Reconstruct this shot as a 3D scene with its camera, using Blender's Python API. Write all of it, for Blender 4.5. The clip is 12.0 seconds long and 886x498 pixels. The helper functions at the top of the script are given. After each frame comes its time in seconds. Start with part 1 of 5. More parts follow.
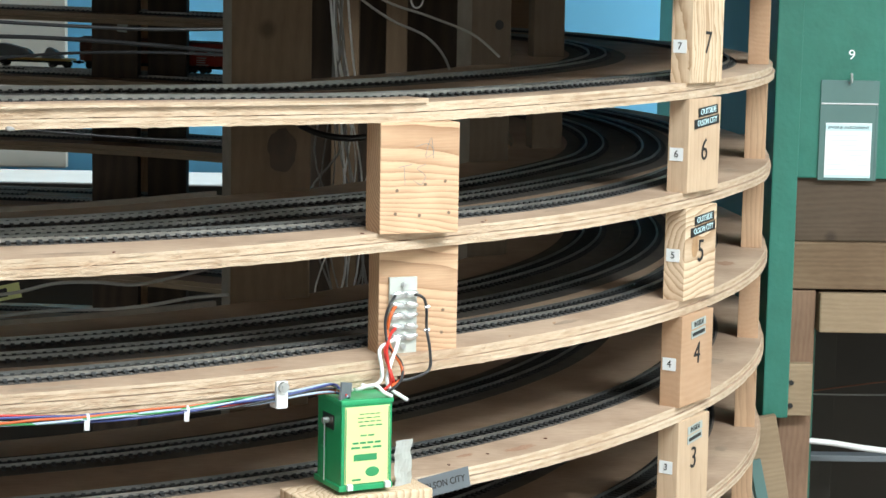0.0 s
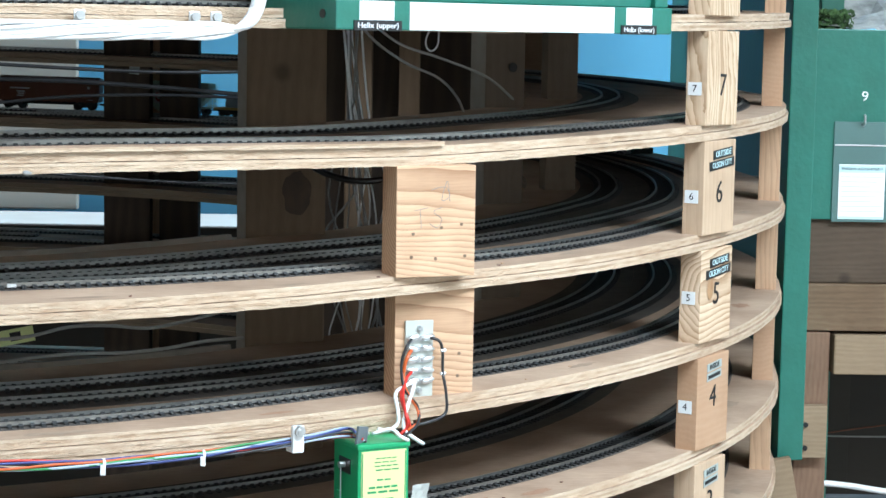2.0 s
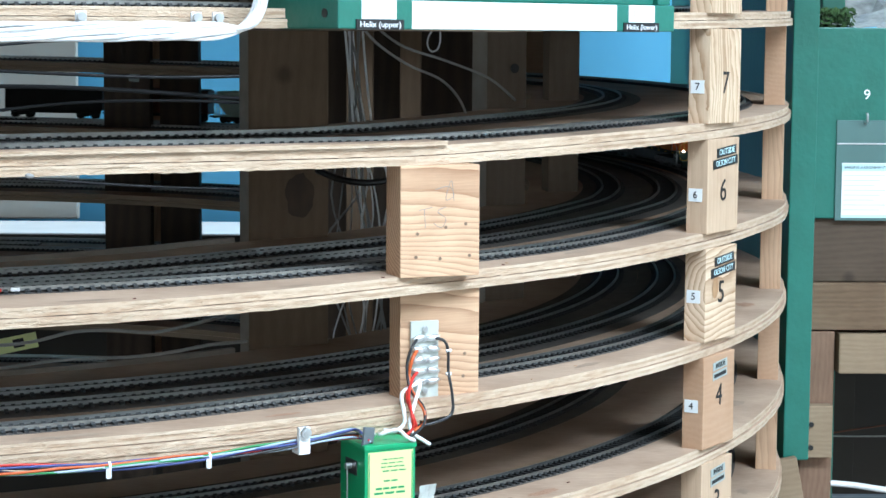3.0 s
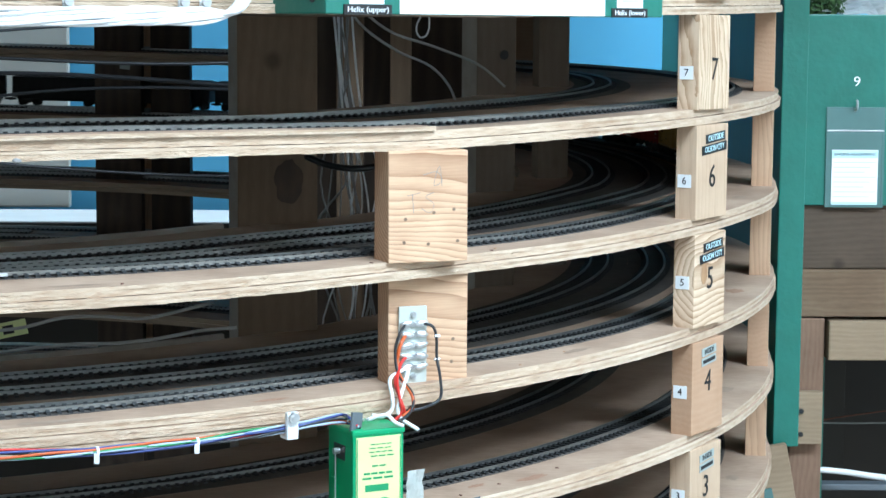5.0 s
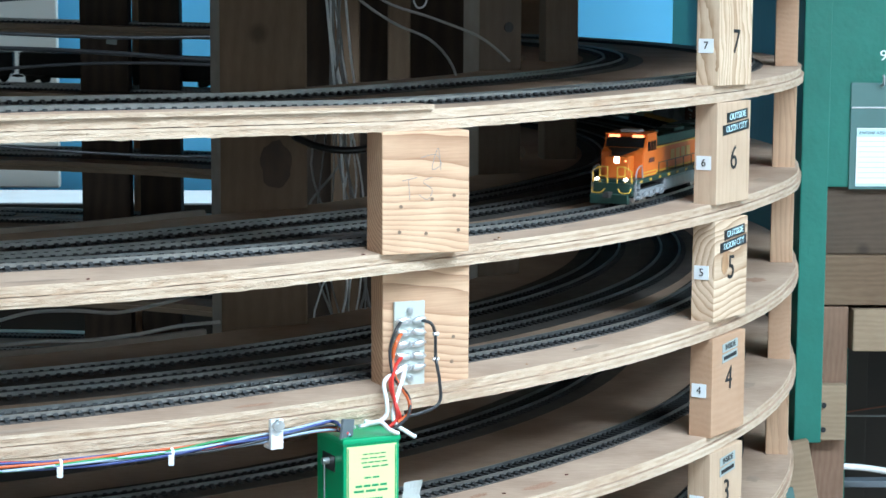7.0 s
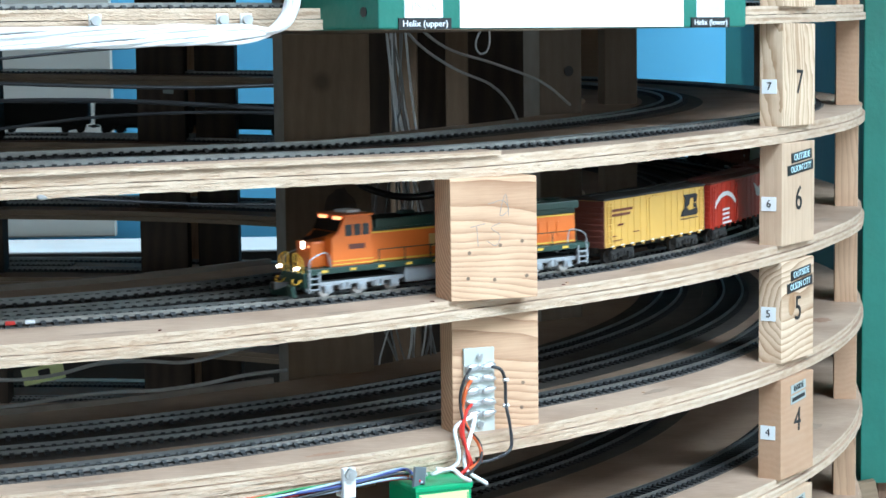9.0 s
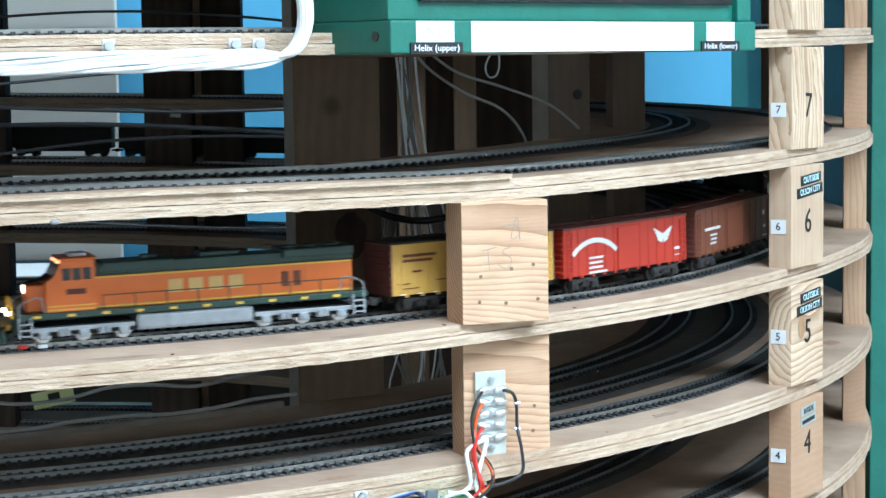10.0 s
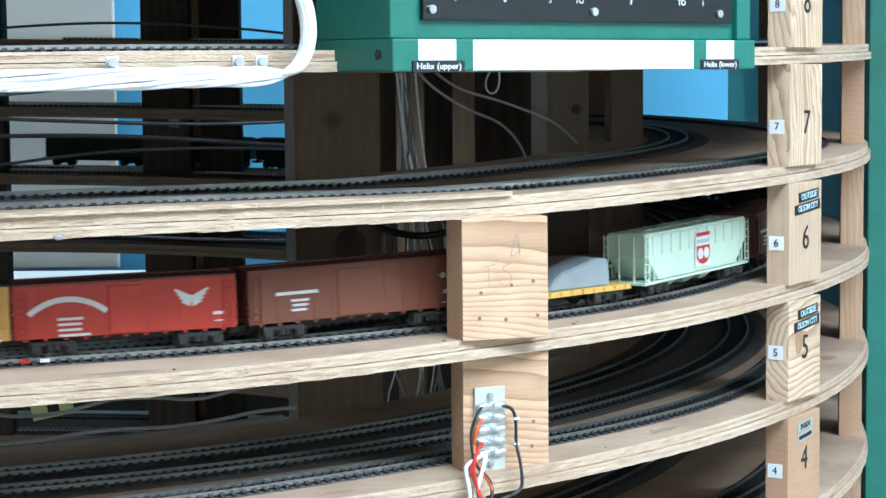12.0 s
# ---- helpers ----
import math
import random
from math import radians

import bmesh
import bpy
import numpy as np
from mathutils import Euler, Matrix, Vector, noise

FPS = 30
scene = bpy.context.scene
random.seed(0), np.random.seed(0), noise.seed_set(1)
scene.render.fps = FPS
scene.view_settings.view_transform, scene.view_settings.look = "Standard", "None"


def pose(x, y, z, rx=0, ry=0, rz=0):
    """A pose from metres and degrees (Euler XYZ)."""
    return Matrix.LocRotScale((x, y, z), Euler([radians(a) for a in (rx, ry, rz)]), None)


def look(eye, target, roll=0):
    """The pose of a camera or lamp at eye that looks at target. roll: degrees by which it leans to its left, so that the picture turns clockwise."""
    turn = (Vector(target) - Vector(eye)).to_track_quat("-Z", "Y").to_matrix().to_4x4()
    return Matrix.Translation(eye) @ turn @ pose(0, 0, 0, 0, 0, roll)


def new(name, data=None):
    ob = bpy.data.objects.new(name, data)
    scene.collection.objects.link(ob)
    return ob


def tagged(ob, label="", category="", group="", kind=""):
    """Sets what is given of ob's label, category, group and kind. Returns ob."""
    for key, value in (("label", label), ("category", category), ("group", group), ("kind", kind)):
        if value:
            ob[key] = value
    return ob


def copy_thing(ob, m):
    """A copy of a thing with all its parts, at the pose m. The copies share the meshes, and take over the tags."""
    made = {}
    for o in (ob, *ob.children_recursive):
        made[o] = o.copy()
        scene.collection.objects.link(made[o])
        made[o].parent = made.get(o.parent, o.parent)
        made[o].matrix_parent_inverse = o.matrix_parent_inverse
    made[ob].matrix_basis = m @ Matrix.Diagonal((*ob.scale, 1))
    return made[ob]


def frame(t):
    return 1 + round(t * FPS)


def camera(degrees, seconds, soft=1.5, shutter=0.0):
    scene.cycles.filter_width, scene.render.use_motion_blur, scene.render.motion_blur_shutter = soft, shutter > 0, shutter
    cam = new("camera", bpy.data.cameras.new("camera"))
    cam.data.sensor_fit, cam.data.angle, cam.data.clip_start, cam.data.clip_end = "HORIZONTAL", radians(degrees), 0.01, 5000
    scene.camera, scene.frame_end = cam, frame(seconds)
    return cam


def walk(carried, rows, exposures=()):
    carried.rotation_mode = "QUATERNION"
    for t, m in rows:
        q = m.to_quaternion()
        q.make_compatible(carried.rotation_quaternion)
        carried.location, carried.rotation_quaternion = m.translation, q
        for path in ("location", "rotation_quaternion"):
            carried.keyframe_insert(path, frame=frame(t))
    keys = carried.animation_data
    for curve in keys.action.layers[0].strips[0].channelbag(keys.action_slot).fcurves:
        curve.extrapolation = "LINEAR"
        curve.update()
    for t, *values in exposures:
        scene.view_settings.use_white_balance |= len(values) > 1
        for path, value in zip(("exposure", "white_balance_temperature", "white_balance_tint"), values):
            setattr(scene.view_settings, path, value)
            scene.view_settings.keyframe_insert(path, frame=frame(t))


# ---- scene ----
cam = camera(24.68, 12.0, 1.5, 0.4)
PATH = [
    (0, (0.53, -2.128, 1.24), (0.58, -0.145, 0.982), 1.1),
    (0.5, (0.525, -2.125, 1.24), (0.579, -0.142, 0.99), 1.2),
    (1, (0.523, -2.129, 1.241), (0.575, -0.144, 1.003), 1.4),
    (1.5, (0.522, -2.127, 1.24), (0.569, -0.14, 1.013), 1.2),
    (2, (0.524, -2.125, 1.242), (0.566, -0.138, 1.023), 1.0),
    (2.5, (0.521, -2.125, 1.24), (0.563, -0.136, 1.028), 0.7),
    (3, (0.521, -2.121, 1.235), (0.563, -0.133, 1.025), 0.4),
    (5, (0.525, -2.122, 1.232), (0.573, -0.134, 1.012), 0.4),
    (5.5, (0.525, -2.113, 1.232), (0.576, -0.127, 1.007), 0.3),
    (6, (0.531, -2.022, 1.225), (0.581, -0.037, 0.988), 0.4),
    (6.5, (0.533, -2.0, 1.225), (0.584, -0.016, 0.983), 0.4),
    (7, (0.531, -2.0, 1.227), (0.575, -0.015, 0.984), 0.3),
    (9, (0.518, -1.999, 1.23), (0.515, -0.01, 1.028), -0.7),
    (9.5, (0.514, -1.998, 1.232), (0.508, -0.007, 1.041), -0.8),
    (10, (0.513, -2.001, 1.231), (0.507, -0.009, 1.051), -0.8),
    (10.5, (0.513, -2.004, 1.236), (0.506, -0.011, 1.058), -0.8),
    (11, (0.513, -2.005, 1.237), (0.505, -0.013, 1.062), -0.8),
    (11.5, (0.509, -2.006, 1.237), (0.507, -0.014, 1.063), -0.7),
    (12, (0.509, -2.007, 1.238), (0.509, -0.015, 1.064), -0.5),
]
TINT = [(0, 0.0, 6800, 13), (1, 0.0, 6600, 13), (1.5, 0.0, 6350, 13), (2.5, 0.0, 5850, 12), (6, 0.0, 5600, 9), (12, 0.0, 5600, 9)]
walk(cam, [(t, look(eye, target, roll)) for t, eye, target, roll in PATH], TINT)

# world and light: a closed hobby room with ceiling tubes
world = bpy.data.worlds.new("room_air")
scene.world = world
world.use_nodes = True
world.node_tree.nodes["Background"].inputs[0].default_value = (0.75, 0.85, 1.0, 1)
world.node_tree.nodes["Background"].inputs[1].default_value = 0.05


def tube_light(x, y, z, w, d, power, rz=0.0):
    lamp = bpy.data.lights.new("ceiling_tube", "AREA")
    lamp.shape, lamp.size, lamp.size_y, lamp.energy = "RECTANGLE", w, d, power
    lamp.color = (0.86, 1.0, 1.05)
    ob = new("ceiling_tube_light", lamp)
    ob.matrix_basis = pose(x, y, z, 0, 0, rz)
    return ob


tube_light(1.75, -1.95, 2.62, 2.4, 0.5, 152)
tube_light(-0.9, -1.9, 2.62, 1.2, 0.5, 3)
tube_light(0.4, 1.42, 2.62, 2.4, 0.16, 66)

# ---------------------------------------------------------------- materials


def mat(name, color, rough=0.6, metal=0.0, var=0.12, scale=30.0, bump=0.0, bscale=80.0, color2=None, stretch=(1, 1, 1), spec=0.5, emit=0.0, coord="Object"):
    m = bpy.data.materials.new(name)
    m.use_nodes = True
    nt = m.node_tree
    b = nt.nodes["Principled BSDF"]
    b.inputs["Roughness"].default_value, b.inputs["Metallic"].default_value = rough, metal
    b.inputs["Specular IOR Level"].default_value = spec
    tc = nt.nodes.new("ShaderNodeTexCoord")
    mp = nt.nodes.new("ShaderNodeMapping")
    mp.inputs["Scale"].default_value = stretch
    nt.links.new(tc.outputs[coord], mp.inputs["Vector"])
    n1 = nt.nodes.new("ShaderNodeTexNoise")
    n1.inputs["Scale"].default_value, n1.inputs["Detail"].default_value = scale, 6
    nt.links.new(mp.outputs[0], n1.inputs["Vector"])
    n2 = nt.nodes.new("ShaderNodeTexNoise")
    n2.inputs["Scale"].default_value, n2.inputs["Detail"].default_value = scale / 7, 3
    nt.links.new(mp.outputs[0], n2.inputs["Vector"])
    add = nt.nodes.new("ShaderNodeMath")
    add.operation = "ADD"
    nt.links.new(n1.outputs[0], add.inputs[0])
    nt.links.new(n2.outputs[0], add.inputs[1])
    ramp = nt.nodes.new("ShaderNodeMapRange")
    ramp.inputs[1].default_value, ramp.inputs[2].default_value = 0.65, 1.35
    nt.links.new(add.outputs[0], ramp.inputs[0])
    mix = nt.nodes.new("ShaderNodeMix")
    mix.data_type = "RGBA"
    c2 = color2 or tuple(c * (1 + var) for c in color)
    c1 = color if color2 else tuple(c * (1 - var) for c in color)
    mix.inputs[6].default_value, mix.inputs[7].default_value = (*c1, 1), (*c2, 1)
    nt.links.new(ramp.outputs[0], mix.inputs[0])
    nt.links.new(mix.outputs[2], b.inputs["Base Color"])
    if bump:
        nb = nt.nodes.new("ShaderNodeTexNoise")
        nb.inputs["Scale"].default_value, nb.inputs["Detail"].default_value = bscale, 4
        nt.links.new(mp.outputs[0], nb.inputs["Vector"])
        bp = nt.nodes.new("ShaderNodeBump")
        bp.inputs["Strength"].default_value, bp.inputs["Distance"].default_value = bump, 0.002
        nt.links.new(nb.outputs[0], bp.inputs["Height"])
        nt.links.new(bp.outputs[0], b.inputs["Normal"])
    if emit:
        b.inputs["Emission Color"].default_value = (*color, 1)
        b.inputs["Emission Strength"].default_value = emit
    return m


def wood(name, light, dark, scale=55.0, axis="X", rings=1.0, knots=True, rough=0.7, distortion=11.0):
    """Sawn softwood: growth bands across the face, fine grain along it, a few knots."""
    m = bpy.data.materials.new(name)
    m.use_nodes = True
    nt = m.node_tree
    b = nt.nodes["Principled BSDF"]
    b.inputs["Roughness"].default_value = rough
    b.inputs["Specular IOR Level"].default_value = 0.25
    tc = nt.nodes.new("ShaderNodeTexCoord")
    info = nt.nodes.new("ShaderNodeObjectInfo")
    off = nt.nodes.new("ShaderNodeVectorMath")
    off.operation = "MULTIPLY_ADD"
    nt.links.new(info.outputs["Random"], off.inputs[0])
    off.inputs[1].default_value = (3.1, 1.7, 2.3)
    nt.links.new(tc.outputs["Object"], off.inputs[2])
    mp = nt.nodes.new("ShaderNodeMapping")
    mp.inputs["Scale"].default_value = {"X": (0.22, 1, 1), "Y": (1, 0.22, 1), "Z": (1, 1, 0.22)}[axis]
    nt.links.new(off.outputs[0], mp.inputs["Vector"])
    wave = nt.nodes.new("ShaderNodeTexWave")
    wave.wave_type, wave.bands_direction = "BANDS", {"X": "Z", "Y": "Z", "Z": "X"}[axis]
    wave.inputs["Scale"].default_value = scale
    wave.inputs["Distortion"].default_value = distortion
    wave.inputs["Detail"].default_value = 2.5
    wave.inputs["Detail Scale"].default_value = 0.6
    nt.links.new(mp.outputs[0], wave.inputs["Vector"])
    fine = nt.nodes.new("ShaderNodeTexNoise")
    fine.inputs["Scale"].default_value, fine.inputs["Detail"].default_value = 420, 5
    nt.links.new(mp.outputs[0], fine.inputs["Vector"])
    big = nt.nodes.new("ShaderNodeTexNoise")
    big.inputs["Scale"].default_value, big.inputs["Detail"].default_value = 16, 4
    nt.links.new(off.outputs[0], big.inputs["Vector"])
    s1 = nt.nodes.new("ShaderNodeMath")
    s1.operation = "MULTIPLY_ADD"
    nt.links.new(wave.outputs[1], s1.inputs[0])
    s1.inputs[1].default_value = 0.55 * rings
    nt.links.new(big.outputs[0], s1.inputs[2])
    s2 = nt.nodes.new("ShaderNodeMath")
    s2.operation = "MULTIPLY_ADD"
    nt.links.new(fine.outputs[0], s2.inputs[0])
    s2.inputs[1].default_value = 0.5
    nt.links.new(s1.outputs[0], s2.inputs[2])
    rg = nt.nodes.new("ShaderNodeMapRange")
    rg.inputs[1].default_value, rg.inputs[2].default_value = 0.5, 1.3
    nt.links.new(s2.outputs[0], rg.inputs[0])
    mix = nt.nodes.new("ShaderNodeMix")
    mix.data_type = "RGBA"
    mix.inputs[6].default_value, mix.inputs[7].default_value = (*light, 1), (*dark, 1)
    nt.links.new(rg.outputs[0], mix.inputs[0])
    last = mix.outputs[2]
    if knots:
        vo = nt.nodes.new("ShaderNodeTexVoronoi")
        vo.inputs["Scale"].default_value = 14
        nt.links.new(off.outputs[0], vo.inputs["Vector"])
        kr = nt.nodes.new("ShaderNodeMapRange")
        kr.inputs[1].default_value, kr.inputs[2].default_value = 0.05, 0.13
        kr.inputs[3].default_value, kr.inputs[4].default_value = 0.75, 0.0
        nt.links.new(vo.outputs["Distance"], kr.inputs[0])
        mk = nt.nodes.new("ShaderNodeMix")
        mk.data_type = "RGBA"
        mk.inputs[7].default_value = (*(c * 0.45 for c in dark), 1)
        nt.links.new(kr.outputs[0], mk.inputs[0])
        nt.links.new(last, mk.inputs[6])
        last = mk.outputs[2]
    nt.links.new(last, b.inputs["Base Color"])
    bp = nt.nodes.new("ShaderNodeBump")
    bp.inputs["Strength"].default_value, bp.inputs["Distance"].default_value = 0.35, 0.001
    nt.links.new(s2.outputs[0], bp.inputs["Height"])
    nt.links.new(bp.outputs[0], b.inputs["Normal"])
    return m


def sawn(name, light, dark, axis="X", spacing=0.0030, heart=0.052, depth=0.016, tilt=0.10, wander=0.010, strength=0.8, rough=0.7):
    """Flat-sawn softwood cut through its year rings: plain near the heart, close lines away from it, pores and stains."""
    m = bpy.data.materials.new(name)
    m.use_nodes = True
    nt = m.node_tree
    b = nt.nodes["Principled BSDF"]
    b.inputs["Roughness"].default_value = rough
    b.inputs["Specular IOR Level"].default_value = 0.25

    def calc(op, *values):
        n = nt.nodes.new("ShaderNodeMath")
        n.operation = op
        for i, v in enumerate(values):
            if isinstance(v, (int, float)):
                n.inputs[i].default_value = v
            else:
                nt.links.new(v, n.inputs[i])
        return n.outputs[0]

    def blur(vector, scale, detail, stretch):
        mp = nt.nodes.new("ShaderNodeMapping")
        mp.inputs["Scale"].default_value = stretch
        nt.links.new(vector, mp.inputs["Vector"])
        n = nt.nodes.new("ShaderNodeTexNoise")
        n.inputs["Scale"].default_value, n.inputs["Detail"].default_value = scale, detail
        nt.links.new(mp.outputs[0], n.inputs["Vector"])
        return n.outputs[0]

    tc = nt.nodes.new("ShaderNodeTexCoord")
    info = nt.nodes.new("ShaderNodeObjectInfo")
    off = nt.nodes.new("ShaderNodeVectorMath")
    off.operation = "MULTIPLY_ADD"
    nt.links.new(info.outputs["Random"], off.inputs[0])
    off.inputs[1].default_value = (3.1, 1.7, 2.3)
    nt.links.new(tc.outputs["Object"], off.inputs[2])
    sep = nt.nodes.new("ShaderNodeSeparateXYZ")
    nt.links.new(tc.outputs["Object"], sep.inputs[0])
    along, across = (sep.outputs["X"], sep.outputs["Z"]) if axis == "X" else (sep.outputs["Z"], sep.outputs["X"])
    long = (0.35, 1, 1) if axis == "X" else (1, 1, 0.35)
    fibre = (0.05, 1, 1) if axis == "X" else (1, 1, 0.05)
    bend = calc("MULTIPLY", calc("SUBTRACT", blur(off.outputs[0], 26, 2, long), 0.5), wander * 2)
    fine_bend = calc("MULTIPLY", calc("SUBTRACT", blur(off.outputs[0], 120, 3, long), 0.5), wander * 0.25)
    shift = calc("MULTIPLY", calc("SUBTRACT", info.outputs["Random"], 0.5), 0.022)
    u = calc("ADD", calc("ADD", calc("SUBTRACT", across, heart if axis == "X" else heart - 0.052), calc("MULTIPLY", along, tilt)), calc("ADD", calc("ADD", bend, fine_bend), shift))
    v = calc("ADD", sep.outputs["Y"], depth)
    r = calc("SQRT", calc("ADD", calc("MULTIPLY", u, u), calc("MULTIPLY", v, v)))
    ring = calc("POWER", calc("FRACT", calc("MULTIPLY", r, 1 / spacing)), 2.2)
    fibres = blur(off.outputs[0], 900, 3, fibre)
    stain = blur(off.outputs[0], 30, 4, (1, 1, 1))
    total = calc("ADD", calc("MULTIPLY", ring, strength), calc("ADD", calc("MULTIPLY", fibres, 0.45), calc("MULTIPLY", stain, 0.7)))
    rg = nt.nodes.new("ShaderNodeMapRange")
    rg.inputs[1].default_value, rg.inputs[2].default_value = 0.45, 1.35
    nt.links.new(total, rg.inputs[0])
    mix = nt.nodes.new("ShaderNodeMix")
    mix.data_type = "RGBA"
    mix.inputs[6].default_value, mix.inputs[7].default_value = (*light, 1), (*dark, 1)
    nt.links.new(rg.outputs[0], mix.inputs[0])
    nt.links.new(mix.outputs[2], b.inputs["Base Color"])
    bp = nt.nodes.new("ShaderNodeBump")
    bp.inputs["Strength"].default_value, bp.inputs["Distance"].default_value = 0.45, 0.001
    nt.links.new(total, bp.inputs["Height"])
    nt.links.new(bp.outputs[0], b.inputs["Normal"])
    return m


PINE = sawn("pine_block", (0.56, 0.365, 0.23), (0.34, 0.195, 0.115), "Z", 0.0040, 0.052, 0.018, 0.08, 0.010, 0.5)
PINE_FRONT = sawn("flat_sawn_pine", (0.67, 0.44, 0.28), (0.35, 0.19, 0.108), "X", 0.0034, 0.062, 0.026, 0.08, 0.009, 0.70)
PINE_PALE = sawn("pale_pine", (0.70, 0.53, 0.375), (0.38, 0.235, 0.135), "Z", 0.0042, 0.052, 0.012, 0.16, 0.022, 0.75)
PINE_KNOTTY = sawn("knotty_pale_pine", (0.74, 0.56, 0.40), (0.36, 0.215, 0.12), "X", 0.0050, 0.050, 0.018, -0.10, 0.016, 0.80)
PINE_PLAIN = sawn("plain_pine", (0.58, 0.415, 0.285), (0.37, 0.24, 0.15), "Z", 0.0060, 0.070, 0.030, 0.05, 0.008, 0.22)
PINE_RED = wood("reddish_fir", (0.50, 0.315, 0.20), (0.41, 0.235, 0.135), rings=0.3, scale=60)
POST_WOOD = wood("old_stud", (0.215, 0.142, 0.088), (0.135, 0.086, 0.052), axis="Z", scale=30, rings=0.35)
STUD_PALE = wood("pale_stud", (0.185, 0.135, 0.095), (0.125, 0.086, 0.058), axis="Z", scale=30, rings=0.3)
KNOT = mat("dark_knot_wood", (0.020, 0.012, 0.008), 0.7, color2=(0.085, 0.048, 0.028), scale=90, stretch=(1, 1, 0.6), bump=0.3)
# stud wood with the deep shade of the far side in its colour
SHADED_STUD = wood("shade_dark_stud", (0.075, 0.050, 0.035), (0.045, 0.031, 0.022), axis="Z", scale=18)
DECK_TOP = wood("plywood_face", (0.57, 0.41, 0.30), (0.27, 0.17, 0.112), scale=5, rings=0.3, knots=False, distortion=9)
PLY_EDGE = mat("plywood_edge", (0.45, 0.305, 0.20), 0.8, color2=(0.67, 0.535, 0.40), scale=150, bump=0.6, bscale=600, stretch=(0.5, 0.5, 1.6))
PLY_EDGE_DARK = mat("plywood_edge_core", (0.36, 0.23, 0.14), 0.85, color2=(0.66, 0.515, 0.38), scale=110, bump=0.6, bscale=600, stretch=(0.6, 0.6, 1.6))
# plywood darkened in its colour to stand for shade
PLY_SHADED = mat("shaded_plywood", (0.15, 0.105, 0.068), 0.8, color2=(0.24, 0.17, 0.11), scale=30)
INNER_RIM = mat("grey_weathered_rim", (0.24, 0.20, 0.165), 0.8, color2=(0.36, 0.31, 0.26), scale=60)
DECK_STRIP = mat("dark_deck_strip", (0.065, 0.056, 0.050), 0.85, color2=(0.145, 0.124, 0.108), scale=70, bump=0.4)
RAIL_DIRT = mat("dull_rail_foot", (0.16, 0.16, 0.155), 0.45, 0.6, var=0.3, scale=150)
SLEEPER = mat("black_sleepers", (0.022, 0.023, 0.024), 0.6, var=0.35, scale=200)
RAIL = mat("nickel_rail", (0.36, 0.36, 0.345), 0.36, 0.9, var=0.25, scale=150)
GREEN = mat("green_paint", (0.013, 0.120, 0.085), 0.42, color2=(0.020, 0.160, 0.118), scale=40, bump=0.25, bscale=160)
GREEN_DARK = mat("dark_green_fascia", (0.012, 0.085, 0.058), 0.55, color2=(0.016, 0.11, 0.075), scale=14, bump=0.2)
BLUE = mat("sky_blue_wall", (0.16, 0.52, 0.79), 0.8, color2=(0.18, 0.55, 0.82), scale=2)
SHELF = mat("pale_shelf_paint", (0.40, 0.39, 0.37), 0.8, var=0.10, scale=9)
BEIGE = mat("beige_panel", (0.52, 0.48, 0.42), 0.8, color2=(0.58, 0.54, 0.48), scale=5)
ROOM = mat("plain_wall_paint", (0.68, 0.65, 0.60), 0.9, var=0.05, scale=3)
CEIL = mat("ceiling_tiles", (0.74, 0.73, 0.70), 0.9, var=0.05, scale=6)
FLOOR = mat("floor_tiles", (0.34, 0.315, 0.29), 0.6, var=0.15, scale=8)
WHITE = mat("white_card", (0.82, 0.83, 0.84), 0.6, var=0.03, scale=20)
WHITE_WIRE = mat("white_cable_sheath", (0.80, 0.80, 0.80), 0.4, var=0.04, scale=60)
GREY_WIRE = mat("grey_wire_sheath", (0.24, 0.23, 0.22), 0.5, var=0.15, scale=60)
BLACK = mat("black_plastic", (0.012, 0.012, 0.013), 0.35, var=0.2, scale=60)
BLACK_GLOSS = mat("black_gloss_panel", (0.007, 0.008, 0.010), 0.12, var=0.3, scale=25)
INK = mat("black_ink", (0.015, 0.014, 0.014), 0.7, var=0.2)
STEEL = mat("zinc_steel", (0.55, 0.56, 0.57), 0.35, 0.9, var=0.15, scale=120)
SOLDER = mat("tinned_solder", (0.80, 0.81, 0.82), 0.30, 0.9, var=0.2, scale=200, bump=0.3, bscale=300)
PHENOLIC = mat("grey_terminal_board", (0.50, 0.52, 0.48), 0.55, var=0.08, scale=60)
MACHINE = mat("green_plastic", (0.010, 0.29, 0.11), 0.35, var=0.12, scale=50)
LABEL_YEL = mat("pale_yellow_label", (0.64, 0.68, 0.30), 0.55, var=0.04, scale=30)
LABEL_INK = mat("green_label_ink", (0.02, 0.25, 0.09), 0.6, var=0.1)
TAPE = mat("masking_tape", (0.72, 0.73, 0.70), 0.7, var=0.06, scale=60, bump=0.3)
GREY_TAG = mat("grey_label_tape", (0.12, 0.135, 0.15), 0.45, var=0.1, scale=60)
NYLON = mat("white_nylon", (0.78, 0.79, 0.80), 0.4, var=0.04)
LABEL_BLUE = mat("pale_blue_label", (0.55, 0.76, 0.80), 0.6, var=0.04)
POUCH = mat("grey_pouch_plastic", (0.09, 0.17, 0.16), 0.15, var=0.1, scale=20)
W_RED = mat("red_wire", (0.55, 0.03, 0.02), 0.4, var=0.1)
W_ORANGE = mat("orange_wire", (0.55, 0.10, 0.02), 0.4, var=0.1)
W_BLUE = mat("blue_wire", (0.035, 0.055, 0.20), 0.4, var=0.1)
W_GREEN = mat("green_wire", (0.03, 0.24, 0.07), 0.4, var=0.1)
PALE_CABLE = mat("dusty_cable_sheath", (0.42, 0.40, 0.37), 0.5, var=0.1, scale=60)
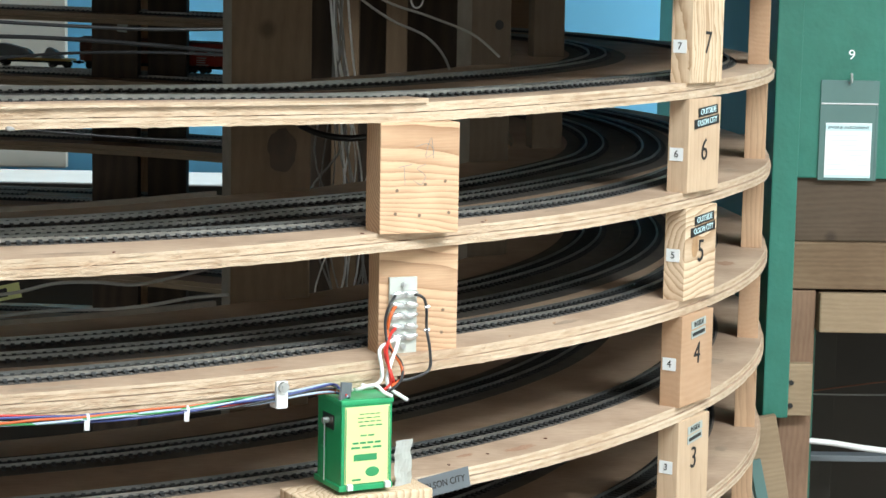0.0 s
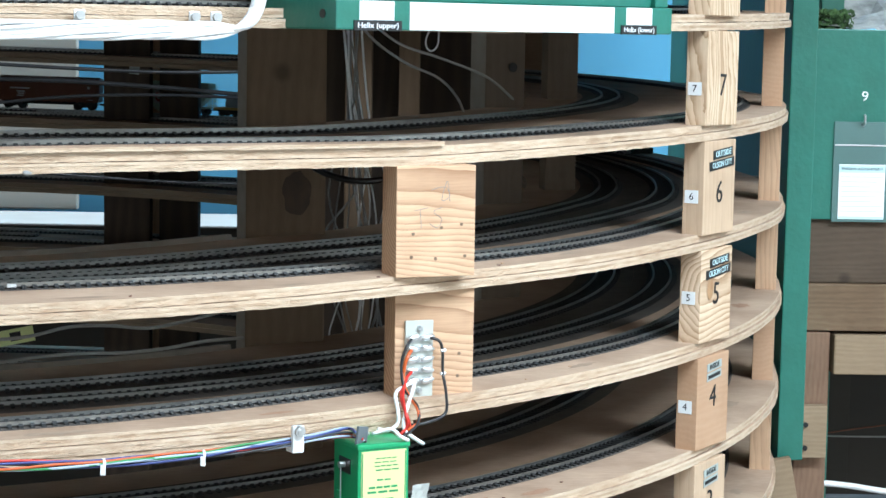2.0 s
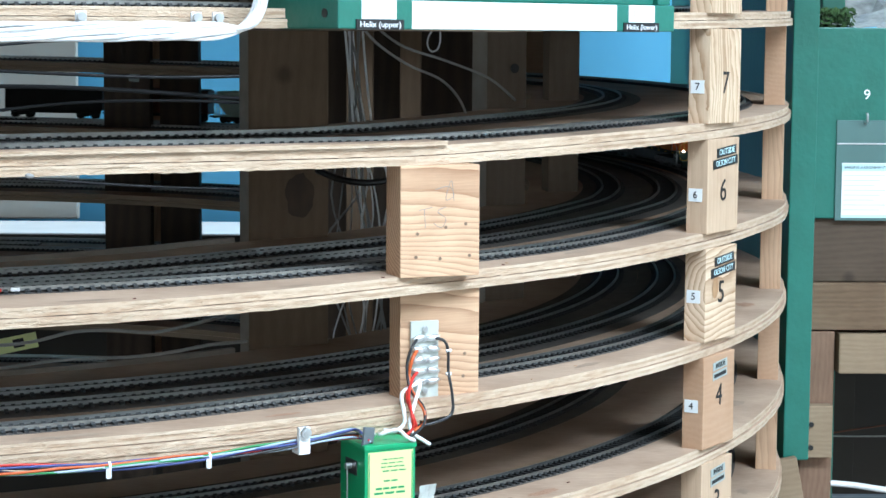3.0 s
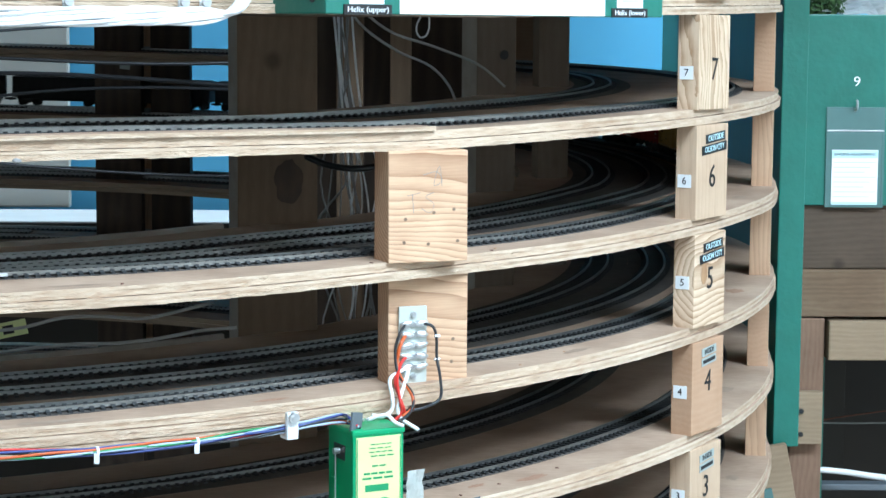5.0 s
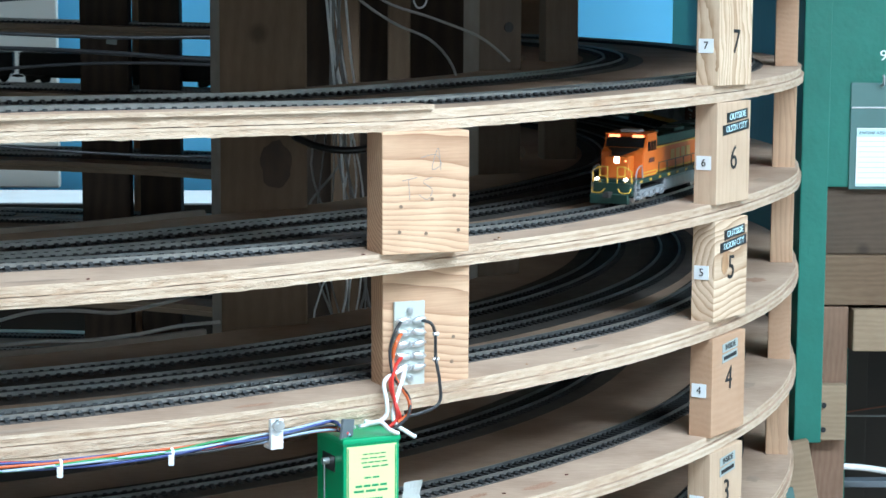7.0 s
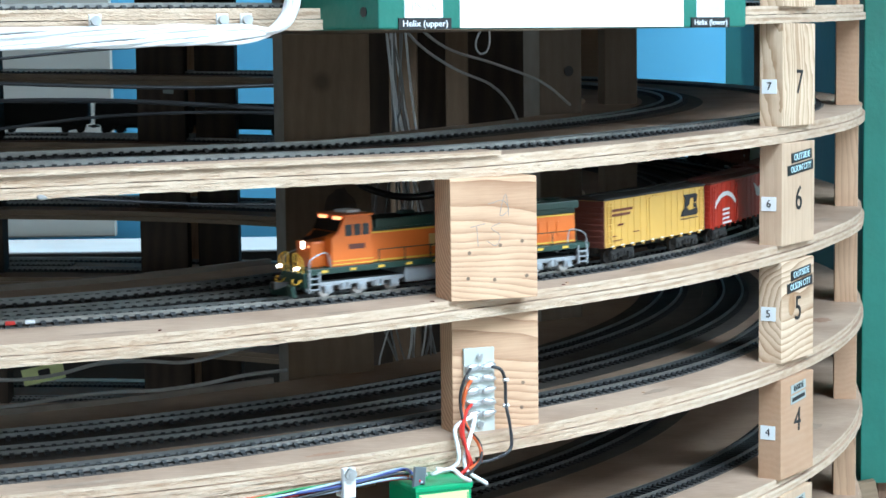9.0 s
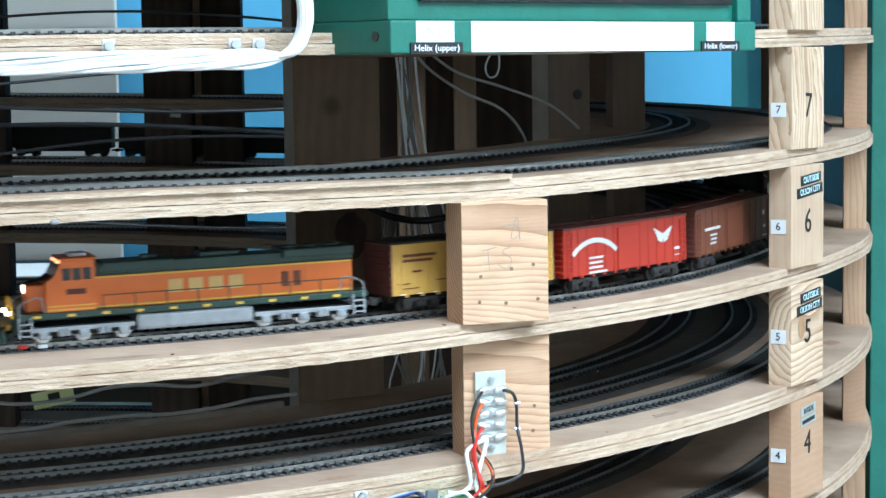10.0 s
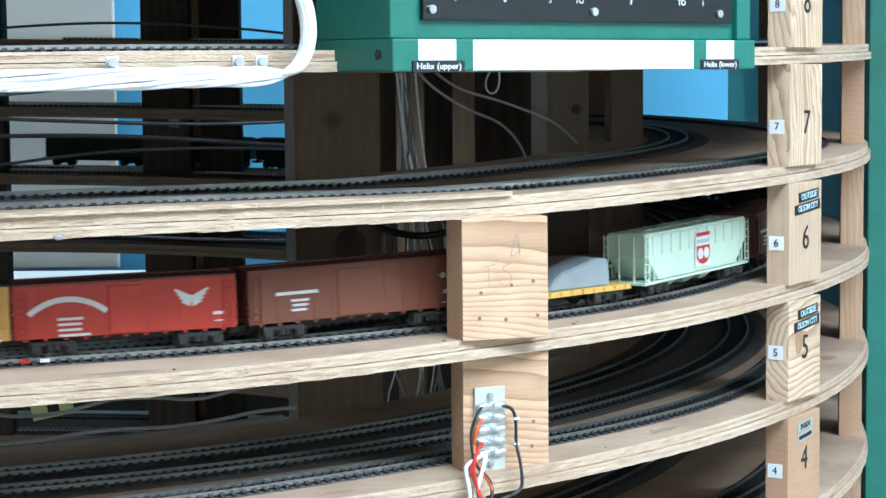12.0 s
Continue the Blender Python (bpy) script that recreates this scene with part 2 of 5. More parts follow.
W_PALE = mat("pale_blue_wire", (0.38, 0.46, 0.58), 0.4, var=0.1)
W_DARK = mat("black_wire", (0.02, 0.02, 0.022), 0.4, var=0.2)
ROCK = mat("scenery_rock", (0.10, 0.10, 0.10), 0.9, color2=(0.42, 0.42, 0.40), scale=60, bump=0.9, bscale=90)
MOSS = mat("scenery_foliage", (0.02, 0.05, 0.015), 0.95, color2=(0.06, 0.12, 0.03), scale=200, bump=0.8, bscale=300)
# rolling stock
T_ORANGE = mat("orange_body_paint", (0.70, 0.155, 0.016), 0.42, var=0.05, scale=60)
T_GREEN = mat("dark_green_body_paint", (0.014, 0.042, 0.032), 0.4, var=0.15, scale=60)
T_YELLOW = mat("yellow_stripe", (0.70, 0.43, 0.05), 0.45, var=0.06)
LOGO_CREAM = mat("faded_cream_lettering", (0.62, 0.40, 0.14), 0.5, var=0.08, scale=120)
T_SILVER = mat("silver_truck_paint", (0.31, 0.33, 0.35), 0.42, 0.35, var=0.2, scale=160)
T_GLASS = mat("dark_cab_glass", (0.01, 0.011, 0.013), 0.08, var=0.1)
T_LAMP = mat("headlight_lens", (1.0, 0.80, 0.62), 0.2, var=0.02, emit=10.0)
T_AMBER = mat("number_board_glow", (1.0, 0.33, 0.12), 0.2, var=0.02, emit=3.0)
C_YELLOW = mat("yellow_car_paint", (0.61, 0.36, 0.075), 0.5, var=0.07, scale=50)
C_BROWN = mat("oxide_brown_paint", (0.145, 0.040, 0.016), 0.6, var=0.1, scale=50)
C_DARK = mat("dark_oxide_paint", (0.11, 0.030, 0.020), 0.6, var=0.15, scale=50)
C_RED = mat("bright_red_paint", (0.38, 0.025, 0.009), 0.5, var=0.07, scale=50)
C_MINT = mat("pale_mint_paint", (0.50, 0.60, 0.48), 0.5, var=0.08, scale=50)
C_LOAD = mat("grey_load_cover", (0.26, 0.29, 0.30), 0.75, var=0.15, scale=50)
C_BLACK = mat("grimy_black", (0.022, 0.020, 0.018), 0.75, var=0.3, scale=90)

# ---------------------------------------------------------------- mesh helpers


def part(name, bm, material, parent=None, label="", m=None, smooth=False):
    me = bpy.data.meshes.new(name)
    bm.to_mesh(me)
    bm.free()
    for mm in material if isinstance(material, (list, tuple)) else (material,):
        me.materials.append(mm)
    if smooth:
        me.polygons.foreach_set("use_smooth", [True] * len(me.polygons))
    ob = new(name, me)
    if m is not None:
        ob.matrix_basis = m
    if parent is not None:
        ob.parent = parent
    if label:
        ob["label"] = label
    return ob


def sheet(name, verts, faces, material, parent=None, slots=None, smooth=False):
    me = bpy.data.meshes.new(name)
    me.from_pydata(verts, [], faces)
    for mm in material if isinstance(material, (list, tuple)) else (material,):
        me.materials.append(mm)
    if slots is not None:
        me.polygons.foreach_set("material_index", slots)
    if smooth:
        me.polygons.foreach_set("use_smooth", [True] * len(me.polygons))
    me.update()
    ob = new(name, me)
    if parent is not None:
        ob.parent = parent
    return ob


def thing(name, m=None, label="", category="", group="", kind=""):
    ob = new(name)
    ob.empty_display_size = 0.02
    if m is not None:
        ob.matrix_basis = m
    return tagged(ob, label, category, group, kind)


def add_box(bm, x0, x1, y0, y1, z0, z1, bevel=0.0, m=None):
    r = bmesh.ops.create_cube(bm, size=1.0)
    vs = r["verts"]
    t = Matrix.Translation(((x0 + x1) / 2, (y0 + y1) / 2, (z0 + z1) / 2)) @ Matrix.Diagonal((abs(x1 - x0), abs(y1 - y0), abs(z1 - z0), 1))
    bmesh.ops.transform(bm, matrix=(m or Matrix()) @ t, verts=vs)
    if bevel:
        es = {e for v in vs for e in v.link_edges}
        bmesh.ops.bevel(bm, geom=list(es), offset=bevel, segments=2, affect="EDGES", profile=0.6)
    return bm


def box(x0, x1, y0, y1, z0, z1, bevel=0.0, m=None):
    return add_box(bmesh.new(), x0, x1, y0, y1, z0, z1, bevel, m)


def add_cyl(bm, p, q, r, n=12, r2=None):
    p, q = Vector(p), Vector(q)
    d = q - p
    turn = d.to_track_quat("Z", "Y").to_matrix().to_4x4()
    bmesh.ops.create_cone(bm, cap_ends=True, segments=n, radius1=r, radius2=r if r2 is None else r2, depth=d.length, matrix=Matrix.Translation((p + q) / 2) @ turn)
    return bm


def cyl(p, q, r, n=12, r2=None):
    return add_cyl(bmesh.new(), p, q, r, n, r2)


def add_tube(bm, pts, r, n=8):
    """A round cable through the points, smoothed."""
    pts = [Vector(p) for p in pts]
    fine = []
    for i in range(len(pts) - 1):
        a, b, c, d = pts[max(i - 1, 0)], pts[i], pts[i + 1], pts[min(i + 2, len(pts) - 1)]
        for s in range(6):
            u = s / 6
            fine.append(0.5 * (2 * b + (c - a) * u + (2 * a - 5 * b + 4 * c - d) * u * u + (3 * b - a - 3 * c + d) * u ** 3))
    fine.append(pts[-1])
    rings = []
    up = Vector((0.13, 0.21, 0.97))
    for i, p in enumerate(fine):
        d = (fine[min(i + 1, len(fine) - 1)] - fine[max(i - 1, 0)]).normalized()
        a = d.cross(up)
        if a.length < 0.05:
            a = d.cross(Vector((1, 0, 0)))
        a.normalize()
        b = a.cross(d)
        rings.append([bm.verts.new(p + r * (math.cos(2 * math.pi * k / n) * a + math.sin(2 * math.pi * k / n) * b)) for k in range(n)])
    for r0, r1 in zip(rings, rings[1:]):
        for k in range(n):
            bm.faces.new((r0[k], r0[(k + 1) % n], r1[(k + 1) % n], r1[k]))
    bm.faces.new(rings[0][::-1])
    bm.faces.new(rings[-1])
    return bm


def tube(pts, r, n=8):
    return add_tube(bmesh.new(), pts, r, n)


def words(text, size, material, parent, m, name="lettering", sx=1.0, extrude=0.00015):
    """Raised lettering in the built-in font, centred on the pose m, read along its x, standing out along its z."""
    cu = bpy.data.curves.new(name, "FONT")
    cu.body, cu.size, cu.align_x, cu.align_y, cu.extrude = text, size, "CENTER", "CENTER", extrude
    cu.resolution_u = 3
    tmp = bpy.data.objects.new(name, cu)
    scene.collection.objects.link(tmp)
    bpy.context.view_layer.update()
    me = bpy.data.meshes.new_from_object(tmp.evaluated_get(bpy.context.evaluated_depsgraph_get()))
    bpy.data.objects.remove(tmp)
    me.materials.clear()
    me.materials.append(material)
    ob = new(name, me)
    ob.matrix_basis = m @ Matrix.Diagonal((sx, 1, 1, 1))
    ob.parent = parent
    return ob


# ---------------------------------------------------------------- the helix's plan
R_OUT, R_IN = 0.913, 0.655
PITCH, PLY = 0.0889, 0.0127
RISE = PITCH / (2 * math.pi)
TRACK_R = (0.851, 0.795, 0.738)


# sag and lift of single turns, in degrees and metres
SAG = {
    6: ((-20, 0.0), (5, -0.0030), (24, -0.0028), (30, -0.0020), (35, -0.0008), (40, -0.0010), (46, -0.0012), (52, -0.0006), (57, 0.0), (66, 0.0), (74, -0.0022), (90, -0.0020), (115, 0.0)),
    8: ((-20, 0.0), (12, 0.0068), (20, 0.0062), (26, 0.0048), (32, 0.0030), (40, 0.0)),
    7: ((-20, 0.0), (10, 0.0030), (22, 0.0026), (30, 0.0006), (36, -0.0012), (42, -0.0008), (50, 0.0)),
}


def deck_z(k, th):
    """Underside of turn k at the angle th (0 is the front, growing to the right)."""
    sag = float(np.interp(math.degrees(th), *zip(*SAG[k]))) if k in SAG else 0.0
    return 1.05 + (k - 6) * PITCH + RISE * th + sag


# the outer track wanders from the true circle: degrees and radius
WANDER = {
    5: ((-60, 0.851), (0, 0.866), (22, 0.866), (31, 0.852), (42, 0.852), (52, 0.862), (60, 0.858), (70, 0.847), (110, 0.851)),
    6: ((-60, 0.851), (5, 0.826), (15, 0.828), (23, 0.834), (28, 0.845), (33, 0.857), (41, 0.865), (50, 0.866), (58, 0.860), (67, 0.847), (76, 0.844), (110, 0.847)),
    7: ((-60, 0.851), (25, 0.848), (33, 0.857), (42, 0.866), (57, 0.866), (80, 0.860), (110, 0.851)),
}
RAIL_TOP = 0.0044


def track_radius(k, j, th):
    if j or k not in WANDER:
        return TRACK_R[j]
    d = math.degrees(th)
    return sum(float(np.interp(d + o, *zip(*WANDER[k]))) for o in (-6, -3, 0, 3, 6)) / 5


def polar(r, th, z):
    return Vector((r * math.sin(th), -r * math.cos(th), z))


def on_deck(k, r, deg, up=0.0):
    th = radians(deg)
    return polar(r, th, deck_z(k, th) + PLY + up)

# ---------------------------------------------------------------- the room
tagged(part("floor", box(-3.0, 3.2, -3.6, 2.4, -0.10, 0.0), FLOOR), "dull brown-grey vinyl floor", "floor", kind="structure")
tagged(part("ceiling", box(-3.0, 3.2, -3.6, 2.4, 2.66, 2.76), CEIL), "off-white tiled ceiling with tube lights", "ceiling", kind="structure")
tagged(part("wall_north", box(-3.0, 3.2, 1.60, 1.72, 0.0, 2.66), BLUE), "wall painted bright sky blue behind the layout", "wall", kind="structure")
tagged(part("wall_south", box(-3.0, 3.2, -3.72, -3.60, 0.0, 2.66), ROOM), "plain off-white room wall", "wall", kind="structure")
tagged(part("wall_west", box(-3.12, -3.0, -3.6, 1.60, 0.0, 2.66), ROOM), "plain off-white room wall", "wall", kind="structure")
tagged(part("wall_east", box(3.2, 3.32, -3.6, 1.60, 0.0, 2.66), ROOM), "plain off-white room wall", "wall", kind="structure")

# ---------------------------------------------------------------- plywood decks


def ply_sheet(name, k, parent, r0, r1, z0, z1, plies, th0, th1, steps, rough, seed, mats):
    """One bent strip of plywood: each veneer's edge is ragged in its own way."""
    verts, faces, slots = [], [], []
    per = 2 * plies + 2
    for i in range(steps + 1):
        th = th0 + (th1 - th0) * i / steps
        base = deck_z(k, th)
        prof = [(r0, z0)]
        for j in range(plies):
            n = noise.noise(Vector((th * 34, j * 5.3, seed))) + 0.7 * noise.noise(Vector((th * 220, j * 9.1, seed + 4)))
            rr = r1 + rough * (n * 0.7 + (0.08 if j % 2 == 0 else -0.08))
            a = z0 + (z1 - z0) * j / plies
            b = z0 + (z1 - z0) * (j + 1) / plies
            wob = 0.0004 * noise.noise(Vector((th * 50, j + seed, 2.0)))
            chip = 0.0009 * min(0.0, noise.noise(Vector((th * 130, seed, 7.0))) - 0.1)
            prof += [(rr + (1.2 * chip if j == 0 else 0), a + (wob if j else chip)), (rr - rough * 0.1, b + (0 if j == plies - 1 else wob))]
        prof.append((r0, z1))
        verts += [polar(r, th, base + z) for r, z in prof]
    for i in range(steps):
        a, b = i * per, (i + 1) * per
        for j in range(per):
            jj = (j + 1) % per
            faces.append((a + j, b + j, b + jj, a + jj))
            # underside and inner edge take the plywood with shade in its colour
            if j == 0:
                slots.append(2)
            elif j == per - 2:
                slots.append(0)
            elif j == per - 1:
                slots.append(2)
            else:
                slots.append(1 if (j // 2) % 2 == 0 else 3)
    faces.append(tuple(range(per))[::-1])
    faces.append(tuple(steps * per + j for j in range(per)))
    slots += [1, 1]
    return sheet(name, verts, faces, mats, parent, slots)


DECK_MATS = [DECK_TOP, PLY_EDGE, PLY_SHADED, PLY_EDGE_DARK]


def helix_deck(k):
    top = thing("helix_deck", None, "ring of bare plywood carrying curved model railway track", "plywood deck", "turns of the helix")
    steps = 900 if 3 <= k <= 8 else 400
    a, b = -math.pi, math.pi
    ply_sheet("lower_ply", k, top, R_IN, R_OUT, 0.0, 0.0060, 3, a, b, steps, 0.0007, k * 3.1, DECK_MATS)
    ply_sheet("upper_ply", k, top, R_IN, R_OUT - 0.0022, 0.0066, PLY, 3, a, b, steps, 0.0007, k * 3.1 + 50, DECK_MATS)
    if k == 7:
        ob = ply_sheet("edge_strip", k, top, 0.889, R_OUT + 0.0005, PLY + 0.0002, PLY + 0.0030, 2, radians(-40), radians(37.3), 220, 0.0008, 77.0, DECK_MATS)
        ob["label"] = "extra strip of plywood along the rim"
    if k == 5:
        ob = ply_sheet("under_strip", k, top, 0.880, R_OUT - 0.001, -0.0050, -0.0003, 2, radians(-40), radians(35.9), 220, 0.0009, 33.0, DECK_MATS)
        ob["label"] = "extra strip of plywood under the rim, broken off at its end"
    return top


decks = {level: helix_deck(level) for level in range(2, 10)}

for level in (5, 6):
    ob = ply_sheet("inner_rim_strip", level, None, R_IN - 0.004, R_IN + 0.001, PLY, PLY + 0.004, 2, radians(-30), radians(36.5), 160, 0.0005, 91.0 + level, [INNER_RIM] * 4)
    tagged(ob, "thin wooden strip along the deck's inner rim", "wooden strip")

# ---------------------------------------------------------------- tracks


def rail_strip(name, k, j, side, w, z0, z1, parent, material, n=480, th0=-math.pi, th1=math.pi):
    verts, faces = [], []
    for i in range(n + 1):
        th = th0 + (th1 - th0) * i / n
        b = deck_z(k, th) + PLY
        r = track_radius(k, j, th) + side
        verts += [polar(r - w, th, b + z0), polar(r + w, th, b + z0), polar(r + w, th, b + z1), polar(r - w, th, b + z1)]
    for i in range(n):
        a, c = 4 * i, 4 * i + 4
        faces += [(a + q, c + q, c + (q + 1) % 4, a + (q + 1) % 4) for q in range(4)]
    return sheet(name, verts, faces, material, parent)


def track(k, j):
    """Flexible track laid straight on the plywood: tie strip, chairs and two rails."""
    top = thing("model_track", None, "curved two-rail model track on black plastic sleepers", "model track", "tracks of the helix")
    # dark grey strip on the plywood, wider under the inner tracks
    rail_strip("dark_strip", k, j, 0.0, 0.0284 if j else 0.0165, 0.0001, 0.0004, top, DECK_STRIP)
    for side in (-0.00865, 0.00865):
        rail_strip("rail", k, j, side, 0.0005, 0.0021, RAIL_TOP, top, RAIL)
        rail_strip("rail_base", k, j, side, 0.0013, 0.0016, 0.0021, top, RAIL_DIRT)
    count = int(2 * math.pi * TRACK_R[j] / 0.0071)
    verts, faces = [], []
    for i in range(count):
        th = -math.pi + 2 * math.pi * (i + 0.5) / count
        b = deck_z(k, th) + PLY
        r = track_radius(k, j, th)
        dt = 0.0014 / r
        o = len(verts)
        for z in (0.0003, 0.0017):
            verts += [polar(r - 0.0145, th - dt, b + z), polar(r + 0.0145, th - dt, b + z), polar(r + 0.0145, th + dt, b + z), polar(r - 0.0145, th + dt, b + z)]
        faces += [(o + 4, o + 5, o + 6, o + 7), (o, o + 1, o + 5, o + 4), (o + 1, o + 2, o + 6, o + 5), (o + 2, o + 3, o + 7, o + 6), (o + 3, o, o + 4, o + 7)]
        for sd in (-0.00865, 0.00865):
            for t in (-0.0021, 0.0021):
                o = len(verts)
                c = r + sd + t
                for z, h in ((0.0017, 0.0009), (0.0030, 0.0005)):
                    verts += [polar(c - h, th - dt, b + z), polar(c + h, th - dt, b + z), polar(c + h, th + dt, b + z), polar(c - h, th + dt, b + z)]
                faces += [(o + 4, o + 5, o + 6, o + 7), (o, o + 1, o + 5, o + 4), (o + 1, o + 2, o + 6, o + 5), (o + 2, o + 3, o + 7, o + 6), (o + 3, o, o + 4, o + 7)]
    tagged(sheet("sleeper_strip", verts, faces, SLEEPER, top), kind="stuff")
    return top


for level in range(2, 9):
    for j in range(3):
        if (level >= 7 or level <= 4) and j == 1:
            continue
        track(level, j)

# ---------------------------------------------------------------- spacer blocks between the decks


def face_pose(x, y, z, deg):
    """Base of a block: its local x runs along the face, its local y goes inwards."""
    return pose(x, y, z, 0, 0, deg)


def spacer(w, d, h, material, label, m, name="spacer_block"):
    bm = box(-w / 2, w / 2, 0, d, 0, h, 0.0006)
    for v in bm.verts:
        v.co += 0.0004 * noise.noise_vector(v.co * 90 + Vector((m.translation.x * 50, m.translation.z * 90, 0)))
    return tagged(part(name, bm, material, None, m=m), label, "wooden block", "spacer blocks of the helix")


GAP = PITCH - PLY
mid_blocks, num_blocks = {}, {}
for level in range(2, 9):
    # front column
    th = radians(36.3)
    z = deck_z(level, radians(35)) + PLY - 0.0006
    mid_blocks[level] = None
    if level in (5, 6):
        back = 0.0 if level == 6 else 0.024
        mid_blocks[level] = spacer(0.0590 + back * 0.045, 0.0260 - back * 0.25, GAP + 0.0006, PINE_FRONT, "sawn pine spacer block screwed between the plywood decks", face_pose(0.5482 + back * 0.03, -0.7395 + back, z, 22))
    # numbered column
    z = deck_z(level, radians(57)) + PLY - 0.0006
    stuff = {7: PINE_PALE, 6: PINE_PLAIN, 5: PINE_KNOTTY, 4: PINE_RED, 3: PINE_PLAIN, 2: PINE, 8: PINE_PALE}[level]
    num_blocks[level] = spacer(0.061, 0.0185, GAP + 0.0004, stuff, "numbered softwood spacer block standing on the plywood rim", face_pose(0.7850, -0.4710, z, 57))
    # further columns round the rim
    for deg, w in ((80, 0.055), (103, 0.06), (128, 0.06), (152, 0.06), (168, 0.06), (-10, 0.06), (-34, 0.06), (-60, 0.06), (-85, 0.06), (-110, 0.06), (-140, 0.06)):
        if level == 8 and deg < 60 and deg > -5:
            continue
        t = radians(deg)
        p = polar(R_OUT - 0.006, t, deck_z(level, t) + PLY - 0.0006)
        spacer(w, 0.020, GAP - 0.001 + abs(RISE * w / 2 / 0.9), PINE_RED if (level + deg) % 3 == 0 else PINE, "plain softwood spacer block between the plywood decks", face_pose(p.x, p.y, p.z, deg))

# ---------------------------------------------------------------- studs inside the ring and at its far side


def stud(x, y, z0, z1, w, d, deg, material, label, name="upright_board"):
    bm = box(-w / 2, w / 2, 0, d, 0, z1 - z0, 0.002)
    return tagged(part(name, bm, material, None, m=pose(x, y, z0, 0, 0, deg)), label, "wooden upright", "uprights of the helix")


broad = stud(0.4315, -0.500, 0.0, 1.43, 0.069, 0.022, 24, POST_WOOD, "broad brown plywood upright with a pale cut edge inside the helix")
broad.data.materials.append(INNER_RIM)
for face in broad.data.polygons:
    if face.normal.x < -0.8:
        face.material_index = 1
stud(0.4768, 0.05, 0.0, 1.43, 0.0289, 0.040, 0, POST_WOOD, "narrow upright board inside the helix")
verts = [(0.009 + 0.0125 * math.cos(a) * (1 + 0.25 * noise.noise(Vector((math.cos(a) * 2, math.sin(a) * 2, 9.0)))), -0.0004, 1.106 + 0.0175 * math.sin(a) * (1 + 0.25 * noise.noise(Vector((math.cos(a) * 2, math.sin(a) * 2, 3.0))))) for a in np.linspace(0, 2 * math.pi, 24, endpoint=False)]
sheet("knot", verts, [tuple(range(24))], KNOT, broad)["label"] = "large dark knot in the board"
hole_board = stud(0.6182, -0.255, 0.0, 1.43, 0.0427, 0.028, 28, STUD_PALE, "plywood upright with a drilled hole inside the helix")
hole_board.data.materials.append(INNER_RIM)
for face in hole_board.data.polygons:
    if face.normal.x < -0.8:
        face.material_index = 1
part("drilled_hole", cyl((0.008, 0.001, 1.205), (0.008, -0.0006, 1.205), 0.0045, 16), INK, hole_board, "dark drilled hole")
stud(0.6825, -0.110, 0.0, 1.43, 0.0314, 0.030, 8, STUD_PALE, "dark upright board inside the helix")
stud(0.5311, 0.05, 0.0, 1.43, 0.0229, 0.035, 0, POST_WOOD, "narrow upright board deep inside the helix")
# this board and the far studs are coloured dark to stand for shade
stud(0.528, 0.15, 0.0, 1.43, 0.220, 0.020, 0, SHADED_STUD, "wide board deep inside the helix, coloured dark for shade")
stud(0.141, 0.70, 0.0, 1.43, 0.064, 0.036, 0, SHADED_STUD, "dark upright stud at the helix's far side")
stud(0.209, 0.74, 0.0, 1.43, 0.055, 0.036, 0, SHADED_STUD, "dark upright stud at the helix's far side")
stud(-0.120, 0.70, 0.0, 1.43, 0.090, 0.036, 0, SHADED_STUD, "dark upright stud at the helix's far side")

# unseen board, added to keep ceiling light off the far turns
tagged(part("shade_board", box(-1.0, 0.92, -0.28, 1.17, 1.43, 1.45, 0.002), PLY_SHADED), "unseen board added above the helix to shade its far side", "bench top", kind="structure")

# ---------------------------------------------------------------- blue room's far end: pale panel and side fascia
tagged(part("backdrop_panel", box(-1.40, -0.063, 1.545, 1.570, 0.899, 1.9, 0.003), BEIGE), "beige hardboard panel before the blue wall", "wall panel", kind="structure")
tagged(part("side_fascia", box(0.975, 1.0, 0.07, 1.30, 0.55, 1.75, 0.002), GREEN_DARK), "dark green painted hardboard fascia", "fascia", kind="structure")

# ---------------------------------------------------------------- green fascia and timber frame beside the helix
DARK_PLANK = wood("dark_stained_plank", (0.105, 0.073, 0.050), (0.066, 0.044, 0.029), rings=0.4)
tagged(part("green_post", box(0.925, 0.952, -0.030, 0.012, 0.792, 1.75, 0.0015), GREEN), "upright post painted glossy green", "painted post")
tagged(part("green_fascia", box(0.955, 1.60, 0.004, 0.020, 1.045, 1.246, 0.0015), GREEN), "green painted fascia board of the layout", "fascia board", kind="structure")
tagged(part("fascia_backing_board", box(0.955, 1.60, 0.010, 0.026, 0.977, 1.0445, 0.001), DARK_PLANK), "stained brown plywood strip under the fascia", "board")
# timber below the bench, darkened in colour because less light falls there
BEAM = wood("beam_pine", (0.20, 0.132, 0.080), (0.115, 0.070, 0.040), rings=0.4)
BEAM_PALE = wood("pale_beam_pine", (0.33, 0.24, 0.155), (0.22, 0.15, 0.092), rings=0.3)
LEG_WOOD = wood("shaded_leg_timber", (0.25, 0.15, 0.098), (0.14, 0.08, 0.05), axis="Z", rings=0.3)
tagged(part("upper_rail_beam", box(0.950, 1.60, 0.002, 0.040, 0.926, 0.9765, 0.002), BEAM), "horizontal pine beam under the layout", "timber beam")
tagged(part("lower_rail_beam", box(0.987, 1.60, -0.004, 0.034, 0.880, 0.9225, 0.002), BEAM_PALE), "pale horizontal pine beam under the layout", "timber beam")
